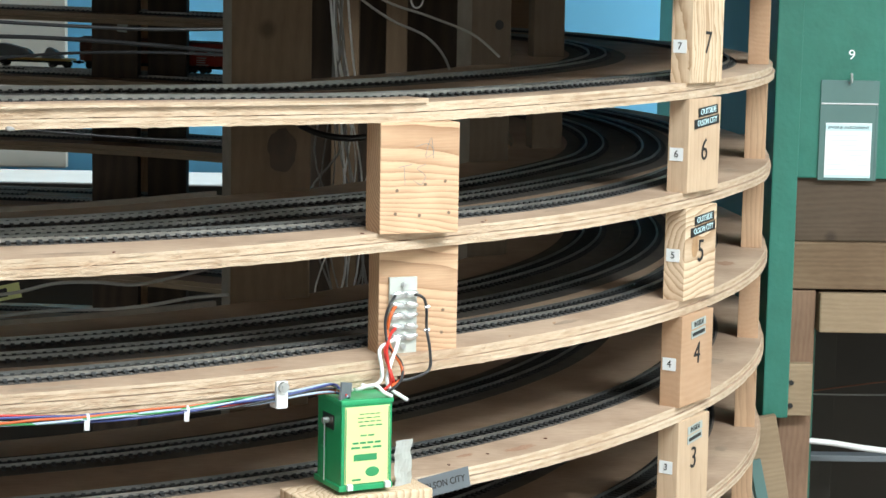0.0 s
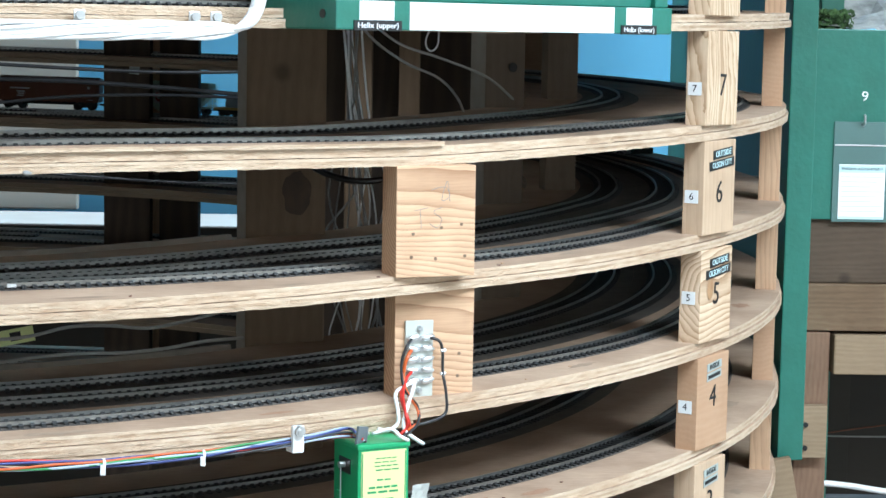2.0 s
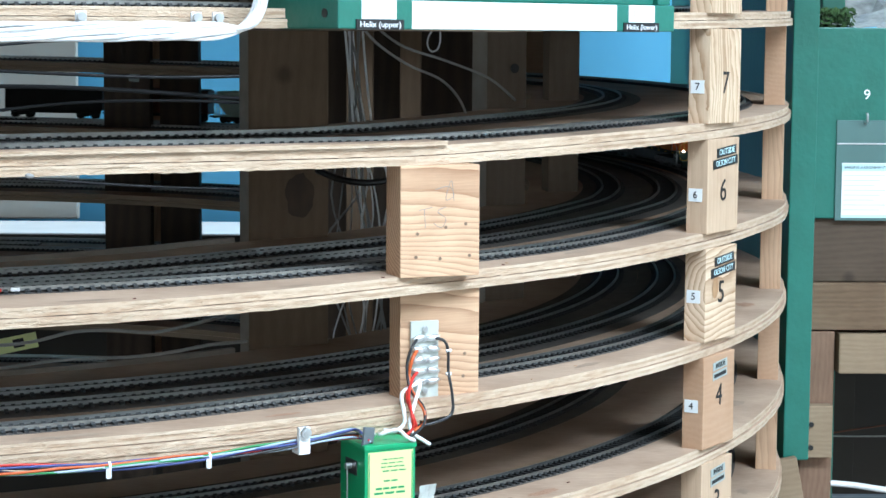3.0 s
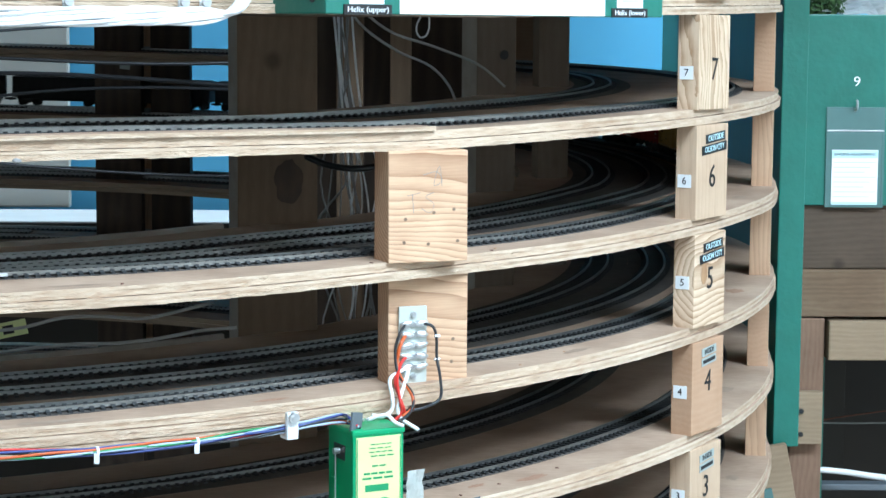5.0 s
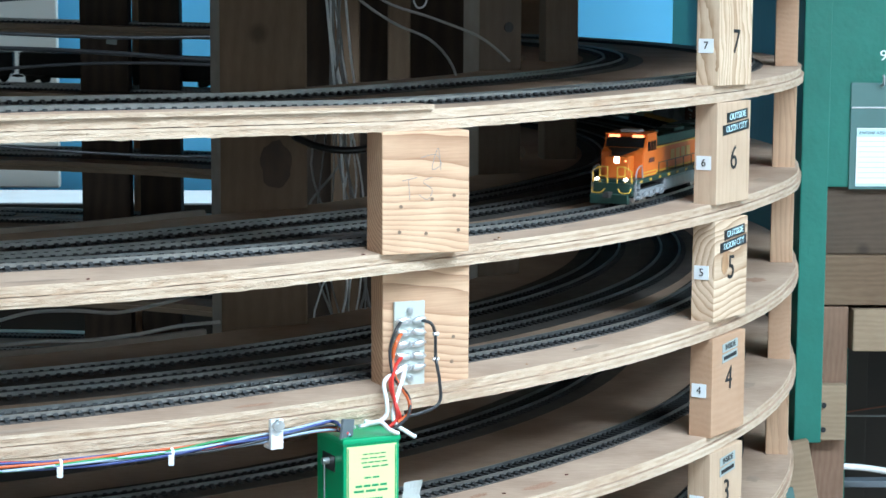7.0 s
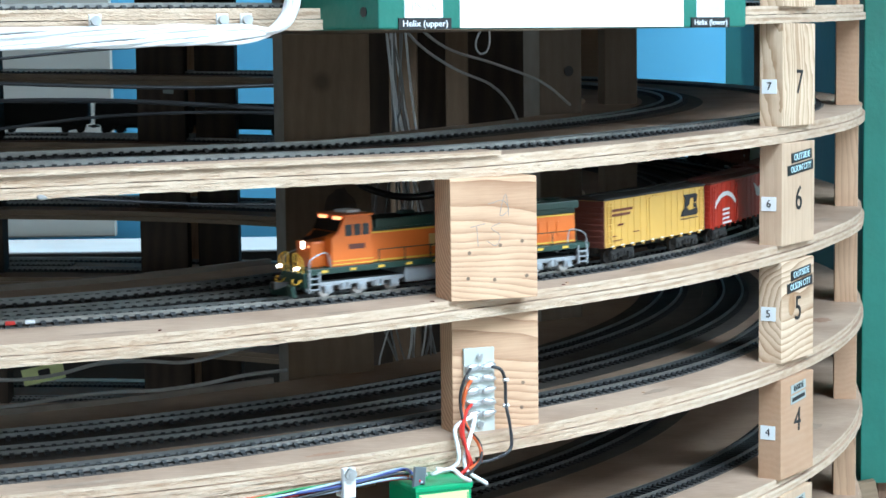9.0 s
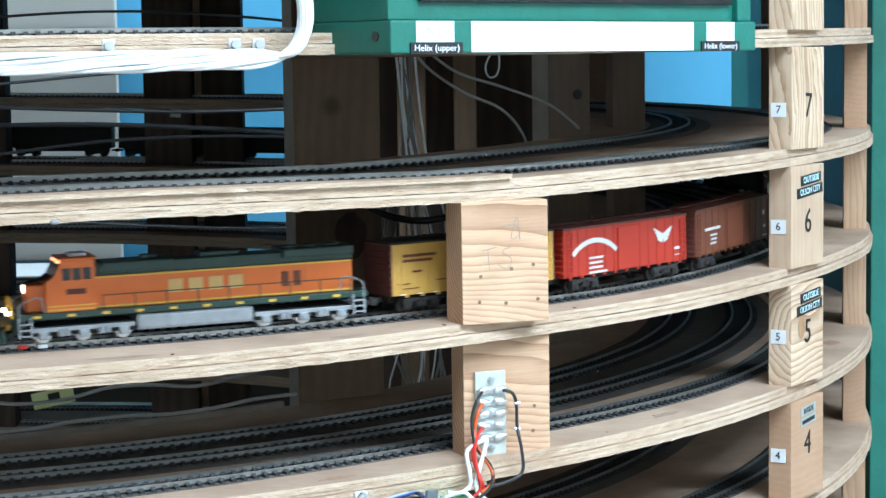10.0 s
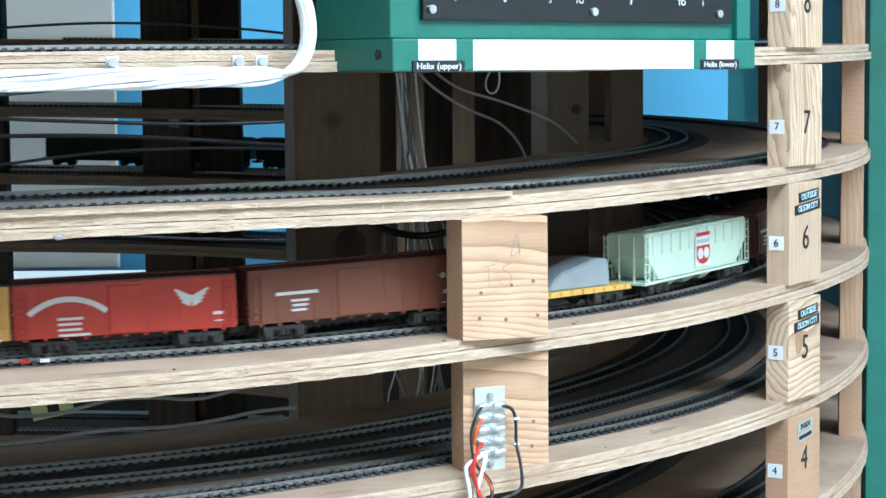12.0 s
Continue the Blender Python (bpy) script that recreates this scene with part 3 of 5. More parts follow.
tagged(part("frame_leg", box(0.9485, 0.984, 0.004, 0.075, 0.0, 0.9245, 0.002), LEG_WOOD), "reddish timber leg of the benchwork", "timber leg")
bb = thing("bolted_cleat", pose(0.9615, -0.012, 0.791), "pale wooden cleat with two dark bolts", "wooden cleat")
part("cleat", box(-0.019, 0.019, 0, 0.015, 0, 0.056, 0.001), BEAM_PALE, bb)
for zz in (0.011, 0.036):
    part("bolt", cyl((-0.004, 0.0008, zz), (-0.004, -0.0022, zz), 0.0028, 10), BLACK, bb)

# ---------------------------------------------------------------- numbers and labels on the blocks
FACE = pose(0, 0, 0, 90)
SIDE = pose(0, 0, 0, 90, 0, -90)


def numbered(level, zt, zd, xd=0.0):
    blk = num_blocks[level]
    w = 0.0305
    part("number_tag", box(-w - 0.0006, -w - 0.0002, 0.0045, 0.0165, zt - 0.0053, zt + 0.0053), WHITE, blk, "small pale paper number tag")
    words(str(level), 0.0082, INK, blk, Matrix.Translation((-w - 0.0008, 0.0105, zt)) @ SIDE, "tag_digit")
    words(str(level), 0.0260, INK, blk, Matrix.Translation((xd, -0.0004, zd)) @ FACE @ pose(0, 0, 0, 0, 0, -3), "large_digit", sx=1.05)


for level, zt, zd in ((8, 0.032, 0.034), (7, 0.030, 0.032), (6, 0.0315, 0.0335), (5, 0.0375, 0.0385), (4, 0.036, 0.0415), (3, 0.038, 0.0415), (2, 0.036, 0.041)):
    numbered(level, zt, zd)


def strip_label(level, x, z, w, h, text, paper, ink, tilt, bars=False):
    blk = num_blocks[level]
    m = Matrix.Translation((x, -0.0003, z)) @ pose(0, 0, 0, 0, tilt, 0)
    part("label_strip", box(-w / 2, w / 2, -0.0003, 0.0001, -h / 2, h / 2, 0, m), paper, blk, "small printed label strip")
    if bars:
        part("label_bar", box(-w * 0.42, w * 0.42, -0.0005, -0.0003, -h * 0.22, h * 0.22, 0, m), ink, blk)
    else:
        words(text, h * 0.92, ink, blk, m @ Matrix.Translation((0, -0.0005, 0)) @ FACE, "label_text", sx=w * 0.92 / (0.62 * h * len(text)))


GREY_INK = mat("pale_grey_label", (0.36, 0.40, 0.38), 0.6, var=0.05)
for level in (6, 5):
    strip_label(level, 0.005, 0.0660, 0.038, 0.0075, "OUTSIDE", BLACK, LABEL_BLUE, -4)
    strip_label(level, 0.003, 0.0572, 0.048, 0.0075, "OLSON CITY", BLACK, LABEL_BLUE, -4)
for level in (4, 3):
    strip_label(level, 0.001, 0.0675, 0.028, 0.0066, "INSIDE", GREY_INK, INK, -4)
    strip_label(level, 0.001, 0.0595, 0.028, 0.0066, "", GREY_INK, INK, -4, True)

KNOT_PALE = mat("orange_knot_wood", (0.50, 0.30, 0.155), 0.7, color2=(0.30, 0.155, 0.075), scale=160, stretch=(1, 1, 0.5))
verts = [(-0.0125 + 0.0060 * math.cos(a) * (1 + 0.15 * math.cos(a + 0.6)), -0.0004, 0.0440 + 0.0092 * math.sin(a)) for a in np.linspace(0, 2 * math.pi, 28, endpoint=False)]
sheet("knot", verts, [tuple(range(28))], KNOT_PALE, num_blocks[5])["label"] = "large orange-brown knot"
SCREW = mat("sunk_screw", (0.20, 0.13, 0.085), 0.6, var=0.2)
# screw heads sunk in the front blocks
for level, spots in ((6, ((-0.018, 0.014), (0.0, 0.0125), (-0.017, 0.030), (0.004, 0.034), (0.019, 0.036), (0.022, 0.014))), (5, ((0.018, 0.014), (0.019, 0.030)))):
    for x, z in spots:
        part("screw_hole", cyl((x, 0.001, z), (x, -0.0004, z), 0.0012, 10), SCREW, mid_blocks[level], "dark sunk screw head")

# ---------------------------------------------------------------- terminal board on the front block
tb = thing("terminal_board", mid_blocks[5].matrix_basis @ Matrix.Translation((-0.0125, -0.0002, 0.0005)), "grey terminal strip with soldered lugs screwed to the block", "terminal strip")
part("board", box(-0.0105, 0.0105, -0.0022, 0, 0, 0.0545, 0.0004), PHENOLIC, tb)
for z in (0.0052, 0.0490):
    part("screw", add_cyl(cyl((0, -0.002, z), (0, -0.0042, z), 0.0021, 12), (0, -0.004, z), (0, -0.0048, z), 0.0012, 8), STEEL, tb)
for i in range(5):
    z = 0.0118 + i * 0.0076
    bm = box(-0.0098, 0.0098, -0.0040, -0.0022, -0.0020, 0.0020, 0.0006, Matrix.Translation((0, 0, z)) @ pose(0, 0, 0, 0, -7, 0))
    part("lug", bm, STEEL, tb)
    for x in (-0.0052, 0.0058):
        b = bmesh.new()
        bmesh.ops.create_icosphere(b, subdivisions=2, radius=0.0030, matrix=Matrix.Translation((x, -0.0042, z + 0.0004)) @ pose(0, 0, 0, 0, -12 + 22 * (i % 2), 0) @ Matrix.Diagonal((1.75, 0.6, 0.78, 1)))
        part("solder_blob", b, SOLDER, tb, smooth=True)

TBM = mid_blocks[5].matrix_basis @ Matrix.Translation((-0.0125, -0.0002, 0.0005))


def tbp(x, y, z):
    return TBM @ Vector((x, y, z))


def wire(name, pts, r, material, label, parent=None, n=8):
    bm = tube(pts, r, n)
    ob = part(name, bm, material, parent, smooth=True)
    if parent is None:
        tagged(ob, label, "wire")
    return ob


# ---------------------------------------------------------------- switch machine in its green case
MM = pose(0.5150, -0.7945, 0.9020, 0, 0, 26)
sm = thing("switch_machine", MM, "green plastic switch machine with a pale yellow label", "switch machine")
part("case", box(-0.0188, 0.0188, 0.0, 0.040, 0.002, 0.0610, 0.0016), MACHINE, sm)
part("flange", box(-0.0205, 0.0195, -0.0005, 0.0415, 0.0, 0.0040, 0.0008), MACHINE, sm)
part("case_lid", box(-0.0195, 0.0195, -0.0008, 0.0408, 0.0585, 0.0625, 0.0012), MACHINE, sm)
part("label_sheet", box(-0.0165, 0.0165, -0.0005, 0.001, 0.0050, 0.0575, 0.0), LABEL_YEL, sm, "pale yellow printed label")
for x0, x1, z0, z1, pieces in ((-0.010, 0.011, 0.0205, 0.0250, 1), (-0.012, 0.012, 0.0288, 0.0302, 3), (-0.011, 0.011, 0.0320, 0.0334, 4), (-0.005, 0.006, 0.0372, 0.0382, 2), (-0.006, 0.012, 0.0440, 0.0448, 3), (-0.007, 0.011, 0.0468, 0.0475, 4), (-0.007, 0.010, 0.0494, 0.0500, 3), (-0.006, 0.010, 0.0520, 0.0526, 4), (-0.011, -0.003, 0.0070, 0.0082, 1)):
    for q in range(pieces):
        w = (x1 - x0) / pieces
        part("label_bar", box(x0 + q * w, x0 + (q + 0.82) * w, -0.0007, -0.0004, z0, z1), LABEL_INK, sm)
b = bmesh.new()
bmesh.ops.create_cone(b, cap_ends=True, segments=14, radius1=0.0046, radius2=0.0036, depth=0.0004, matrix=Matrix.Translation((0.004, -0.0006, 0.0125)) @ pose(0, 0, 0, 90) @ Matrix.Diagonal((1.2, 0.8, 1, 1)))
part("emblem", b, LABEL_INK, sm)
part("border_bar", box(-0.0162, -0.0155, -0.0007, -0.0004, 0.006, 0.0565), LABEL_INK, sm)
part("border_bar", box(0.0155, 0.0162, -0.0007, -0.0004, 0.006, 0.0565), LABEL_INK, sm)
part("side_slot", box(-0.0193, -0.0186, 0.012, 0.030, 0.040, 0.050, 0.0002), BLACK, sm)
part("side_rib", box(-0.0205, -0.0186, 0.026, 0.032, 0.004, 0.026, 0.0004), MACHINE, sm)
part("throw_screw", add_cyl(cyl((-0.0186, 0.021, 0.0455), (-0.0235, 0.021, 0.0455), 0.0022, 10), (-0.022, 0.021, 0.0455), (-0.022, 0.021, 0.004), 0.0005, 6), STEEL, sm)
part("contact_board", box(-0.0055, 0.0055, -0.0010, 0.0010, 0.0, 0.0135, 0.0004, Matrix.Translation((-0.0145, 0.006, 0.0600)) @ pose(0, 0, 0, 0, 10, 28)), GREY_TAG, sm, "small dark contact board with soldered pins")
for i in range(6):
    b = bmesh.new()
    bmesh.ops.create_icosphere(b, subdivisions=1, radius=0.0014, matrix=Matrix.Translation((-0.0155 + i * 0.0034, 0.0135, 0.0665)))
    part("contact_pad", b, SOLDER, sm)
for x in (-0.013, 0.015):
    part("foot_clip", box(x - 0.002, x + 0.002, -0.003, 0.001, 0.001, 0.005, 0.0005), NYLON, sm)

tagged(part("mounting_block", box(-0.050, 0.046, -0.006, 0.036, -0.052, -0.0002, 0.0015), PINE_PALE, m=pose(0.5165, -0.7915, 0.8995, 0, 0, 26)), "pale wooden mounting block fixed to the deck rim", "wooden block")
b = bmesh.new()
for i in range(6):
    for j in range(8):
        b.verts.new((0.0008 * math.sin(j * 1.3 + i), 0.003 * i + 0.0008 * math.sin(j * 2.1), 0.0045 * j))
b.verts.ensure_lookup_table()
for i in range(5):
    for j in range(7):
        b.faces.new([b.verts[i * 8 + j], b.verts[i * 8 + j + 1], b.verts[i * 8 + 9 + j], b.verts[i * 8 + 8 + j]])
bmesh.ops.solidify(b, geom=b.faces[:], thickness=0.0005)
tagged(part("paper_scrap", b, TAPE, m=pose(0.5340, -0.7745, 0.8995, 0, 0, -50)), "crumpled strip of pale masking tape beside the machine", "masking tape")
# grey hand-lettered tag on the next deck's rim
tg = tagged(part("town_tag", box(-0.020, 0.020, -0.0006, 0.0, -0.0075, 0.0075, 0.0002), GREY_TAG, m=Matrix.Translation(polar(0.9225, radians(38.1), 0.8905)) @ pose(0, 0, 0, 0, -9, 24)), "grey tape label with hand-lettered town name", "label")
words("OLSON CITY", 0.0072, INK, tg, Matrix.Translation((0, -0.0008, 0.0)) @ FACE, "label_text", sx=0.78)

# ---------------------------------------------------------------- coloured wire bundle under the rim
pts0 = [(4, 0.966), (12, 0.9655), (18, 0.9645), (21.4, 0.9625), (25.5, 0.9635), (29.6, 0.9665), (32.0, 0.9690)]
bundle = thing("wire_loom", None, "bundle of thin coloured wires tied under the plywood rim", "wire loom")
for i, mm in enumerate((W_BLUE, W_PALE, W_GREEN, W_ORANGE, W_BLUE, W_RED, W_PALE, W_DARK)):
    ps = []
    for j, deg in enumerate(np.linspace(4, 32.0, 19)):
        z = float(np.interp(deg, *zip(*pts0)))
        tied = min(abs(deg - 21.4), abs(deg - 25.5), abs(deg - 29.6))
        s = 0.0017 + 0.0004 * min(tied, 2.5)
        a = i * 0.79 + j * 0.42 + 1.3 * noise.noise(Vector((deg * 0.35, i * 3.7, 5.0)))
        ps.append(polar(0.9235 + s * math.cos(a), radians(deg), z + s * 1.15 * math.sin(a)))
    ps.append(MM @ Vector((-0.0190 + i * 0.0011, 0.0050, 0.0705 - i * 0.0011)))
    wire("wire", ps, 0.00095, mm, "", bundle, 6)
for deg, z, size in ((21.4, 0.9625, 1.0), (25.5, 0.9635, 0.85)):
    p = polar(0.9235, radians(deg), z)
    t = p + (polar(0.9235, radians(deg + 0.3), z) - p).normalized() * 0.0017
    part("tie", add_box(cyl(p, t, 0.0034 * size, 14), -0.0016, 0.0016, -0.0015, 0.0015, 0.0, 0.0065, 0.0004, Matrix.Translation((p + t) / 2 + Vector((0, -0.002, -0.0072)))), NYLON, bundle, "white nylon cable tie")
cl = thing("cable_clamp", pose(*polar(0.9215, radians(29.6), 0.9665), 0, 0, 29.6), "white nylon cable clamp with a zinc screw", "cable clamp")
part("strap", box(-0.0042, 0.0042, -0.0075, -0.0035, -0.0055, 0.0115, 0.0012), NYLON, cl)
part("loop", box(-0.0042, 0.0042, -0.0072, 0.004, -0.0070, -0.0045, 0.0010), NYLON, cl)
part("screw", add_cyl(cyl((0, -0.0070, 0.0078), (0, -0.0102, 0.0078), 0.0036, 14), (0, -0.0100, 0.0078), (0, -0.0108, 0.0078), 0.0020, 8), STEEL, cl)

# wires from the terminal board down to the machine, in the board's own space
HOOKUP = (
    (WHITE_WIRE, 0.0014, ((-0.0040, 0.0118), (-0.0125, 0.0105), (-0.0230, 0.0065), (-0.0275, -0.0030), (-0.0285, -0.0110), (-0.0350, -0.0152), (-0.0430, -0.0140))),
    (WHITE_WIRE, 0.0014, ((-0.0040, 0.0112), (-0.0115, 0.0065), (-0.0200, -0.0010), (-0.0245, -0.0105), (-0.0225, -0.0170), (-0.0150, -0.0225), (-0.0095, -0.0260))),
    (W_RED, 0.0011, ((-0.0060, 0.0194), (-0.0125, 0.0150), (-0.0190, 0.0060), (-0.0235, -0.0040), (-0.0225, -0.0130), (-0.0290, -0.0185), (-0.0380, -0.0190))),
    (W_RED, 0.0011, ((-0.0060, 0.0190), (-0.0135, 0.0125), (-0.0205, 0.0040), (-0.0215, -0.0060), (-0.0195, -0.0140), (-0.0250, -0.0200), (-0.0370, -0.0215))),
    (W_ORANGE, 0.0013, ((-0.0065, 0.0345), (-0.0120, 0.0290), (-0.0142, 0.0180), (-0.0150, 0.0080), (-0.0128, -0.0020), (-0.0140, -0.0110), (-0.0215, -0.0160))),
    (W_DARK, 0.0010, ((-0.0065, 0.0425), (-0.0130, 0.0370), (-0.0165, 0.0250), (-0.0158, 0.0090), (-0.0125, -0.0010), (-0.0150, -0.0120), (-0.0260, -0.0200), (-0.0370, -0.0230))),
    (W_DARK, 0.0011, ((0.0060, 0.0425), (0.0125, 0.0405), (0.0155, 0.0330), (0.0160, 0.0180), (0.0138, 0.0050), (0.0070, -0.0060), (-0.0060, -0.0115), (-0.0180, -0.0125))),
)
for i, (mm, r, route) in enumerate(HOOKUP):
    deep = [-0.0045] + [float(np.interp(z, (-0.004, 0.012), (-0.034, -0.0075))) - 0.0012 * (i % 3) for x, z in route[1:]]
    wire("hookup_wire", [tbp(x, d, z) for (x, z), d in zip(route, deep)], r, mm, "thin insulated wire from terminal strip to switch machine")
for z in (0.0335, 0.0170):
    tagged(part("wire_sleeve", cyl(tbp(0.0142, -0.0075, z), tbp(0.0178, -0.0075, z), 0.0013, 8), STEEL), "small metal crimp on the dark looping wire", "crimp")
wire("hookup_wire", [MM @ Vector((-0.004, 0.008, 0.0675)), MM @ Vector((0.006, 0.002, 0.071)), MM @ Vector((0.011, -0.002, 0.0665)), MM @ Vector((0.018, 0.0, 0.0630))], 0.0013, WHITE_WIRE, "short white wire on top of the switch machine")

# ---------------------------------------------------------------- control panel box on the upper deck
PB = pose(0.480, -0.837, 1.2385, 0, 0, 39)
PW = 0.306
pb = thing("control_panel", PB, "green wooden control panel box with a black switch panel", "control panel")
part("lower_ledge", box(0, PW, -0.002, 0.075, 0.0, 0.0190, 0.0012), GREEN, pb)
part("side_cheek", box(0.001, 0.020, 0.0015, 0.075, 0.0192, 0.120, 0.001), GREEN, pb)
part("side_cheek", box(PW - 0.014, PW - 0.001, 0.0015, 0.075, 0.0192, 0.120, 0.001), GREEN, pb)
part("front_board", box(0.0202, PW - 0.0142, 0.006, 0.020, 0.0192, 0.120, 0.0008), GREEN, pb)
part("switch_panel", box(0.026, PW - 0.018, 0.0025, 0.0058, 0.0300, 0.115, 0.0004), BLACK_GLOSS, pb, "glossy black switch panel with white legends")
part("corner_screw", cyl((-0.0006, 0.012, 0.010), (0.0, 0.012, 0.010), 0.003, 10), BLACK, pb)
for fx in (0.105, 0.53, 0.90):
    part("panel_screw", cyl((fx * PW, 0.0026, 0.0362), (fx * PW, 0.0006, 0.0362), 0.0026, 12), STEEL, pb)
for fx, tx in ((0.165, "7"), (0.29, "6"), (0.41, "5"), (0.49, "TO"), (0.635, "3"), (0.785, "TO"), (0.85, "1")):
    words(tx, 0.0052, WHITE, pb, Matrix.Translation((fx * PW, 0.0022, 0.0428)) @ FACE, "legend")
part("white_strip", box(0.195 * PW, 0.805 * PW, -0.0026, -0.0018, 0.0004, 0.0185), WHITE, pb, "blank white paper strip")
for x0, x1, text in ((0.045, 0.172, "Helix (upper)"), (0.828, 0.945, "Helix (lower)")):
    part("name_label", box(x0 * PW, x1 * PW, -0.0030, -0.0018, -0.0004, 0.0062), BLACK, pb, "black label with white lettering")
    words(text, 0.0052, WHITE, pb, Matrix.Translation(((x0 + x1) / 2 * PW, -0.0032, 0.0029)) @ FACE, "label_text", sx=(x1 - x0) * PW * 0.9 / (0.0052 * 5.6))
for x0, x1 in ((0.060, 0.152), (0.845, 0.930)):
    part("paper_tag", box(x0 * PW, x1 * PW, -0.0026, -0.0018, 0.0064, 0.0186), WHITE, pb, "small white paper tag")
PALE_INK = mat("faded_grey_ink", (0.55, 0.57, 0.57), 0.7, var=0.05)
words("PS 15", 0.0085, PALE_INK, pb, Matrix.Translation((0.106 * PW, -0.0028, 0.0125)) @ FACE, "faded_text")
part("faded_bar", box(0.86 * PW, 0.915 * PW, -0.0029, -0.0026, 0.0105, 0.0150), PALE_INK, pb)

# ---------------------------------------------------------------- white cables along the upper deck
wb = thing("white_cable_bundle", None, "bundle of white cables strapped under the upper deck's rim", "cable bundle")
for i in range(14):
    ps = []
    for j, deg in enumerate((2, 8, 12, 15, 18, 21, 23.5, 25.6)):
        a = i * 2.4 + j * 0.75
        s = 0.0036 + 0.0016 * math.sin(j * 1.7 + i)
        ps.append(polar(0.930 + s * math.cos(a), radians(deg), deck_z(8, radians(deg)) - 0.0035 + s * 1.15 * math.sin(a)))
    for j, (deg, dz) in enumerate(((26.9, 0.000), (27.5, 0.012), (27.6, 0.030), (27.2, 0.055), (26.9, 0.085))):
        a = i * 2.4 + j * 0.2 + 5.0
        s = 0.0036
        ps.append(polar(0.932 + s * math.sin(a), radians(deg + s * math.cos(a) * 62), deck_z(8, radians(deg)) + dz))
    wire("cable", ps, 0.0014, WHITE_WIRE, "", wb, 6)
for deg in (20.6, 25.2, 26.1):
    p = polar(0.9165, radians(deg), deck_z(8, radians(deg)) + 0.004)
    c = thing("cable_clip", Matrix.Translation(p) @ pose(0, 0, 0, 0, 0, deg), "clear plastic cable clip with a zinc screw", "cable clip", "cable clips")
    part("clip_tab", box(-0.0035, 0.0035, -0.0035, -0.001, -0.0055, 0.0055, 0.0008), NYLON, c)
    part("screw", cyl((0, -0.0035, 0.002), (0, -0.0068, 0.002), 0.0029, 12), STEEL, c)

# ---------------------------------------------------------------- wiring hanging inside the helix
random.seed(7)
loom = thing("hanging_wires", None, "tangle of thin white and grey wires hanging inside the helix", "hanging wires")
for i in range(13):
    x, y = 0.471 + random.random() * 0.013, -0.43 + random.random() * 0.06
    ps, z = [], 1.40
    while z > 0.80:
        loose = float(np.interp(z, (1.08, 1.20), (1.0, 0.22)))
        ps.append(Vector((x + 0.014 * loose + loose * (random.gauss(0, 0.008) + 0.010 * math.sin(z * 19 + i * 2)), y + random.gauss(0, 0.006), z)))
        z -= 0.055 + random.random() * 0.05
    wire("wire", ps, 0.0007 + 0.0004 * random.random(), WHITE_WIRE if i % 3 == 0 else GREY_WIRE, "", loom, 5)
for a, route in (((0.474, -0.44, 1.285), ((0.016, 0.02, -0.032), (0.045, 0.05, -0.058), (0.085, 0.09, -0.072), (0.125, 0.13, -0.088), (0.150, 0.15, -0.108))), ((0.476, -0.44, 1.262), ((0.020, 0.02, -0.030), (0.050, 0.05, -0.052), (0.080, 0.08, -0.066), (0.098, 0.10, -0.086), (0.106, 0.12, -0.110)))):
    wire("wire", [Vector(a)] + [Vector(a) + Vector(q) for q in route], 0.0012, PALE_CABLE, "", loom, 5)
wire("wire", [Vector((0.545, -0.50, 1.30)), Vector((0.552, -0.50, 1.235)), Vector((0.546, -0.50, 1.222)), Vector((0.542, -0.50, 1.232)), Vector((0.556, -0.50, 1.26)), Vector((0.56, -0.50, 1.31))], 0.0008, WHITE_WIRE, "", loom, 5)
wire("thick_cable", [Vector((0.455, -0.52, 1.128)), Vector((0.475, -0.54, 1.122)), Vector((0.50, -0.54, 1.120)), Vector((0.53, -0.50, 1.124))], 0.0026, BLACK, "thick black cable inside the helix")
for zz, sag, r, mm in ((1.172, 0.004, 0.0022, W_DARK), (1.148, 0.008, 0.0016, W_DARK), (1.205, 0.006, 0.0018, W_DARK), (1.09, 0.008, 0.0016, W_DARK), (1.008, 0.006, 0.0024, GREY_WIRE), (0.995, 0.01, 0.0016, GREY_WIRE), (1.232, 0.006, 0.0014, W_DARK), (1.268, 0.01, 0.0014, W_DARK)):
    ps = [Vector((x, -0.05 + 0.1 * math.sin(x * 3 + zz * 40), zz - 2.2 * sag * math.sin((x + 0.5) * 6 + zz * 60) + 0.004 * noise.noise(Vector((x * 9, zz * 70, 3.0))))) for x in np.linspace(-0.55, 0.42, 9)]
    wire("crossing_cable", ps, r, mm, "thin cable strung across inside the helix")

# ---------------------------------------------------------------- things behind the helix
tagged(part("rear_shelf", box(-1.5, 0.90, 1.30, 1.52, 0.880, 0.898, 0.003), SHELF), "whitish shelf board along the blue wall", "shelf", kind="structure")
# near-black boards: the shade below shelf and bench is put into their colour
DARKWALL = mat("shade_dark_board", (0.035, 0.028, 0.022), 0.8, var=0.3, scale=8)
tagged(part("shelf_shade_sheet", box(-1.5, 0.96, 1.286, 1.298, 0.0, 0.8965, 0.001), DARKWALL), "dark sheet added in place of the shade under the rear shelf", "skirt", kind="structure")
tagged(part("bench_shade_sheet", box(1.002, 1.75, 0.42, 0.435, 0.0, 1.04, 0.001), DARKWALL), "dark sheet added in place of the shade under the layout bench", "skirt", kind="structure")
